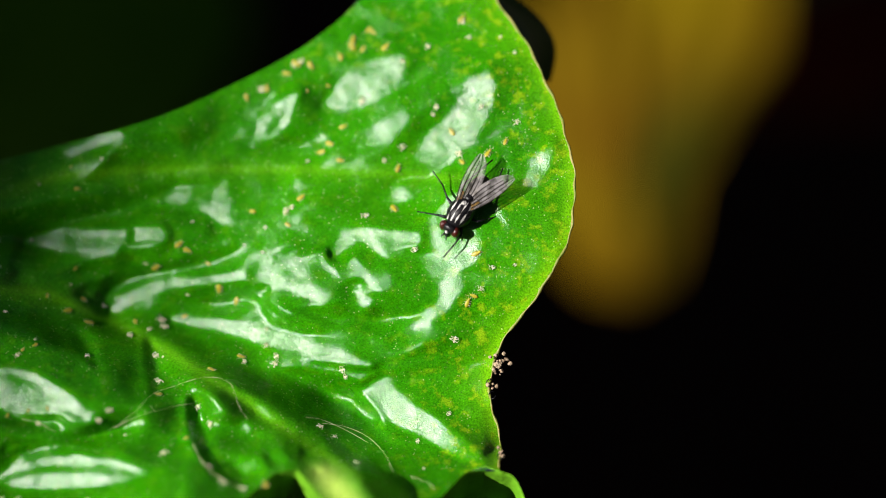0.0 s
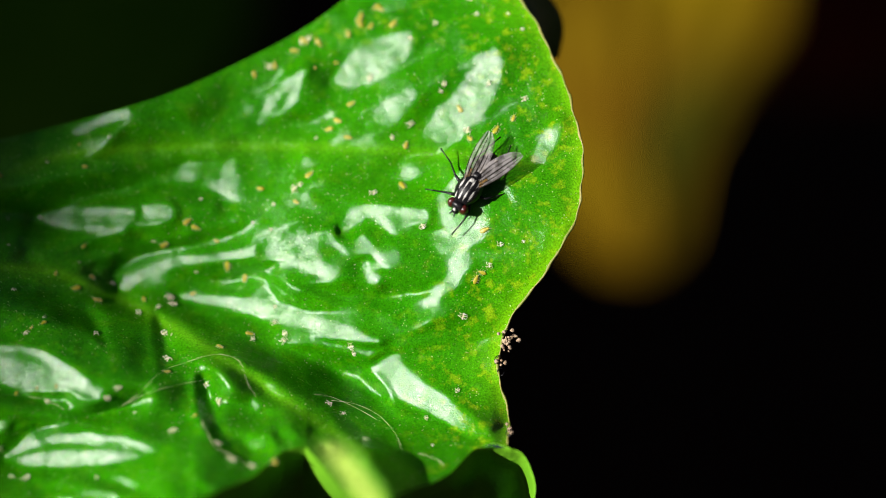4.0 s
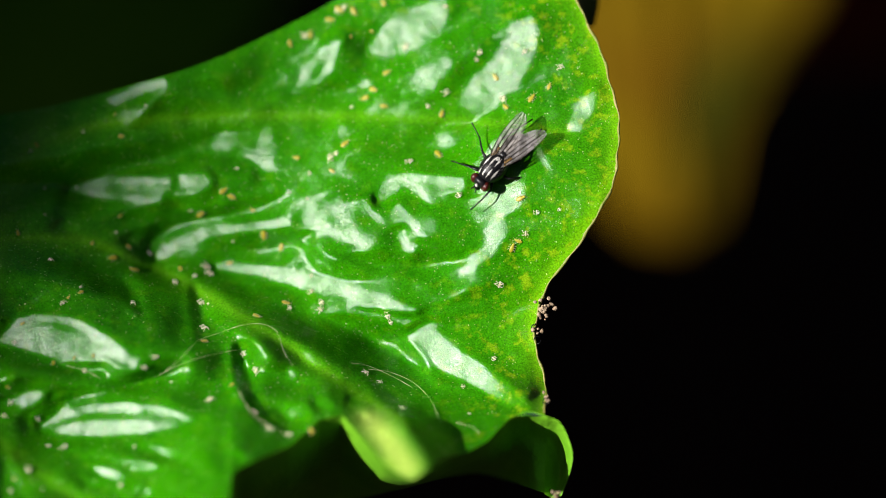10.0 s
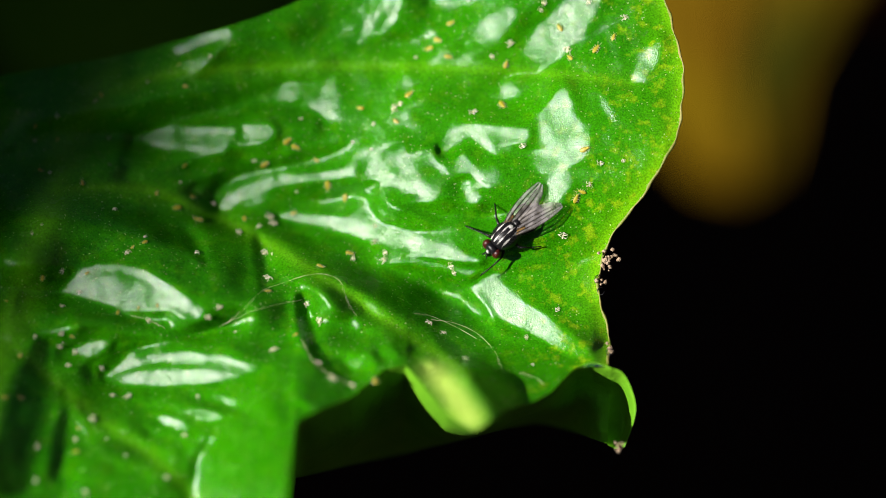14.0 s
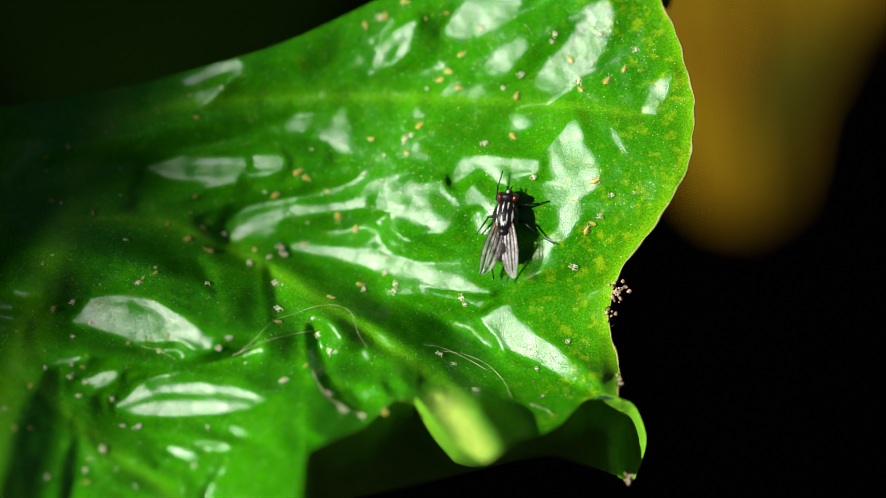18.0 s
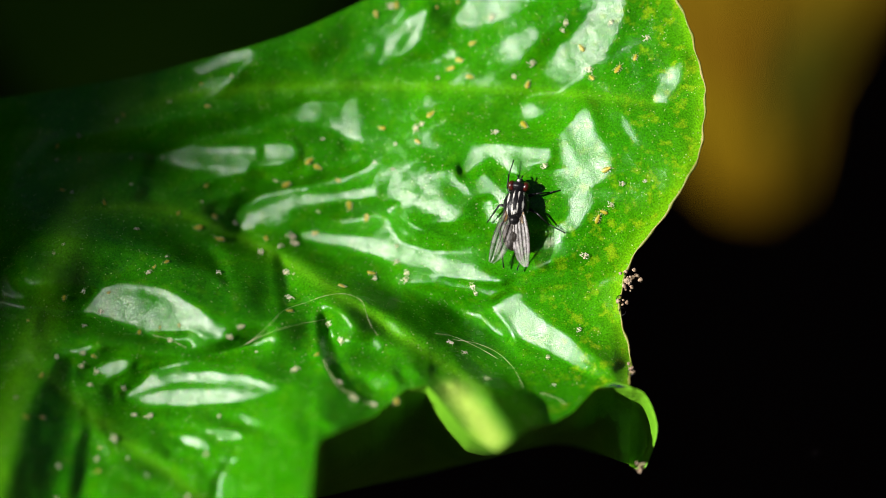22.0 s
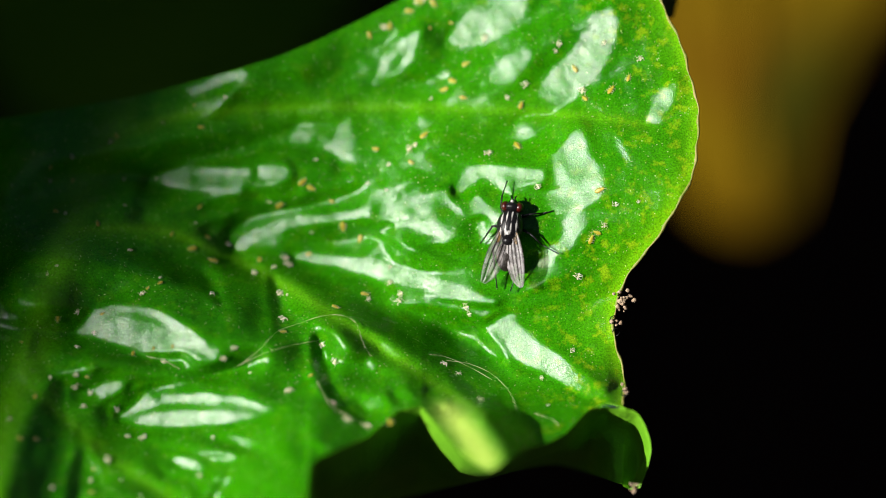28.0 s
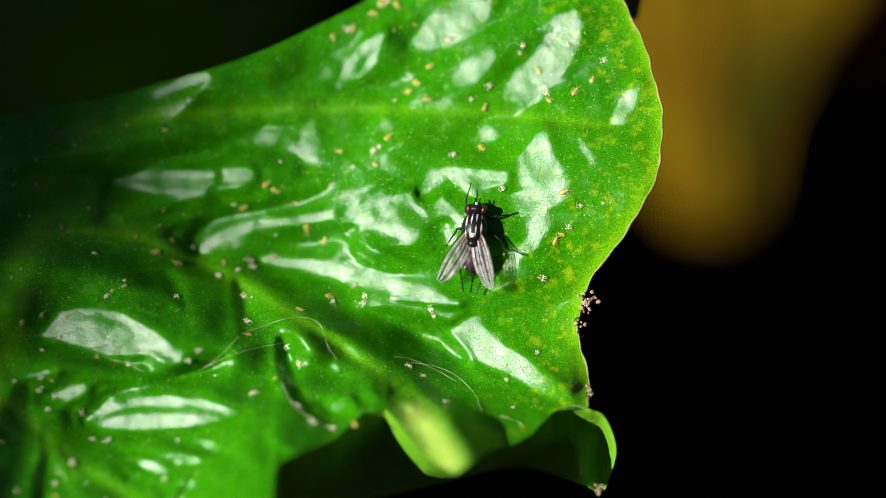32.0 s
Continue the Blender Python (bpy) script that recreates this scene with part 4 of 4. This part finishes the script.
def insects():
    rnd = random.Random(11)
    kinds = [shed_skin(k) for k in (1, 2, 3)]
    for i, (x, y) in enumerate(SKINS_TIP + SKINS_LOW):
        size = rnd.uniform(0.75, 1.15)
        m = leaf_frame(x, y, rnd.uniform(0, 360), 0.5)
        ob = kinds[i] if i < 3 else copy_thing(kinds[i % 3], Matrix())
        ob.matrix_basis = m @ Matrix.Diagonal((size, size, size, 1))
    one = aphid()
    for i, (x, y) in enumerate(APHIDS):
        size = rnd.uniform(0.8, 1.15)
        ob = one if i == 0 else copy_thing(one, Matrix())
        ob.matrix_basis = leaf_frame(x, y, rnd.uniform(0, 360), 0.3) @ Matrix.Diagonal((size, size, size, 1))
    # blurred specks on the far part of the blade
    k = 0
    while k < 105:
        x, y = (rnd.uniform(-120, 1180), rnd.uniform(-160, 780)) if k < 50 else (rnd.uniform(-120, 420), rnd.uniform(120, 980))
        if 780 < x < 1110 and 200 < y < 480 or x > float(np.interp(y, MARGIN_Y, MARGIN_X)) - 30 or y < float(np.interp(x, TOP_X, TOP_Y)) + 15:
            continue
        if y > 690 and x > 520:
            continue
        size = rnd.uniform(0.4, 0.8)
        ob = copy_thing(one if rnd.random() < 0.4 else kinds[k % 3], Matrix())
        ob.matrix_basis = leaf_frame(x, y, rnd.uniform(0, 360), 0.3) @ Matrix.Diagonal((size, size, size, 1))
        k += 1


def fibre(points, thick=0.33):
    line = smooth_line([(x, y, l) for x, y, l in points], 8)
    bm = bmesh.new()
    tube(bm, [place(p.x, p.y, max(1.2, p.z)) for p in line], [thick * PX * (0.7 + 0.3 * math.sin(i * 0.7)) for i in range(len(line))], 5)
    tagged(part("fibre", bm, FIBRE), "fine pale plant fibre lying on the leaf", "fibre", "fibres on the leaf")


def fibres():
    fibre([(438, 612, 2), (470, 585, 5), (500, 555, 8), (540, 540, 4), (580, 527, 8), (615, 526, 10), (640, 540, 8), (652, 575, 6), (668, 600, 2)])
    fibre([(430, 615, 2), (480, 592, 4), (530, 578, 3), (575, 570, 2)], 0.35)
    fibre([(800, 606, 2), (840, 612, 8), (880, 630, 8), (910, 660, 6), (925, 692, 2)])
    fibre([(770, 595, 2), (800, 600, 6), (845, 620, 6), (880, 640, 3)], 0.35)
    fibre([(268, 598, 3), (300, 606, 6), (330, 622, 2)], 0.4)
    fibre([(570, 640, 2), (582, 665, 5), (600, 690, 4), (640, 712, 5), (665, 728, 2)], 0.5)
    fibre([(955, 700, 3), (985, 710, 6), (1000, 722, 2)], 0.4)


def margin_debris():
    rnd = random.Random(7)
    for x, y, lift, spread, count, label in ((1112, 498, 6, 17, 26, "brown dry fluff caught on the leaf margin"), (1099, 540, 2, 9, 6, "brown dry fluff caught on the leaf margin"), (1119, 660, 2, 7, 5, "dark crumb on the leaf margin"), (1132, 828, 4, 10, 7, "pale dry crumb on the curled leaf margin")):
        bm = bmesh.new()
        for _ in range(count):
            p = spot(x + rnd.gauss(0, spread * 0.5), y + rnd.gauss(0, spread * 0.6), (float(height(min(x, 1095), min(y, 690))) + lift + rnd.uniform(-4, 4)) * PX)
            r = rnd.uniform(2.0, 5.0) * PX
            for v in ball(bm, p, (r, r * rnd.uniform(0.5, 1), r * rnd.uniform(0.5, 1)), Euler((rnd.uniform(0, 3), rnd.uniform(0, 3), 0)).to_matrix(), 8, 6):
                v.co += Vector((rnd.uniform(-1, 1), rnd.uniform(-1, 1), rnd.uniform(-1, 1))) * r * 0.25
        tagged(part("debris", bm, CRUMB), label, "debris")
    # dark wiry curls beside the fluff
    for x, y, r in ((1101, 536, 8), (1103, 556, 6), (1117, 664, 5)):
        deep = float(height(1090, y)) + 3
        bm = bmesh.new()
        turns = [k / 14 * 1.7 * math.pi for k in range(15)]
        tube(bm, [spot(x - r * 0.5 + r * math.cos(a), y + r * 1.1 * math.sin(a), (deep + 2 * math.sin(2 * a)) * PX) for a in turns], [0.9 * PX] * 15, 6)
        tagged(part("curled_thread", bm, BLACK), "dark wiry thread curled on the leaf margin", "thread")


insects()
fibres()
margin_debris()


# ---- what moves ----
FLY_ROWS = [     # seconds, place on the leaf, heading in degrees
    (0.0, 1045, 230, -123), (7.0, 1044, 233, -123), (8.0, 1041, 235, -122), (9.0, 1037, 240, -123), (9.4, 1032, 244, -128), (10.0, 1025, 248, -131),
    (11.0, 1029, 254, -132), (12.0, 1027, 258, -133), (12.3, 1034, 300, -120), (12.6, 1035, 334, -112), (13.0, 1009, 318, -130), (13.4, 970, 424, -119),
    (13.6, 958, 442, -119), (14.5, 900, 464, -180), (15.3, 862, 416, -244), (15.6, 864, 415, -246), (16.0, 898, 394, -265), (16.5, 911, 371, -274),
    (17.0, 913, 370, -275), (23.0, 912, 370, -276), (28.0, 912, 370, -276), (32.0, 913, 371, -275),
]
WING_ROWS = [    # seconds, splay of the left and of the right wing, pitch, roll
    (0.0, 25, 16, 9, 2), (9.0, 24, 16, 9, 2), (9.4, 16, 14, 8, 4), (11.5, 18, 17, 7, 4), (12.0, 20, 12, 3, 2), (12.6, 20, 10, -3, 0), (13.0, 22, 12, -5, 0),
    (13.5, 18, 12, 4, 2), (15.5, 16, 22, 8, -12), (16.0, 14, 12, 11, -10), (17.5, 15, 12, 11, -13), (22.0, 16, 14, 11, -13), (23.0, 36, 22, 10, -13),
    (24.0, 44, 26, 6, 4), (25.5, 40, 26, 6, 4), (27.5, 42, 24, 6, 4), (28.0, 18, 16, 11, -12), (28.4, 8, 8, 7, 2), (29.0, 9, 7, 7, 2), (31.2, 7, 7, 7, 2),
    (31.6, 24, 20, 8, -6), (32.0, 30, 22, 9, -8),
]


def fly_pose(x, y, heading):
    """Feet on the blade, back along the blade's broad normal."""
    d = 45.0
    p = [spot(x + a, y + b, float(base_height(x + a, y + b)) * PX) for a, b in ((d, 0), (-d, 0), (0, -d), (0, d))]
    ex, ey = (p[0] - p[1]).normalized(), (p[2] - p[3]).normalized()
    nz = ex.cross(ey).normalized()
    ex = (ex - nz * ex.dot(nz)).normalized()
    m = Matrix((ex, nz.cross(ex), nz)).transposed().to_4x4()
    ground_h = np.mean([float(height(x + a, y + b)) for a in (-40, 0, 40) for b in (-40, 0, 40)])
    tall = 1.45 * MM * FLY_SIZE
    middle = spot(x, y, (ground_h + 1) * PX + tall * (BASE.to_3x3().inverted() @ nz).z)
    return Matrix.Translation(middle - nz * tall) @ m @ pose(0, 0, 0, 0, 0, heading - 90)


def motions():
    walk(FLY, [(t, fly_pose(x, y, a)) for t, x, y, a in FLY_ROWS])
    for wing in [c for c in FLY.children if c.name.startswith("wing")]:
        s = wing["side"]
        rows = []
        for t, left, right, pitch, roll in WING_ROWS:
            a = (right if s > 0 else left) - 5
            rows.append((t, pose(s * 0.60 * MM * FLY_SIZE, -0.25 * MM * FLY_SIZE, 1.95 * MM * FLY_SIZE, pitch, s * roll, s * a)))
        walk(wing, rows)


motions()
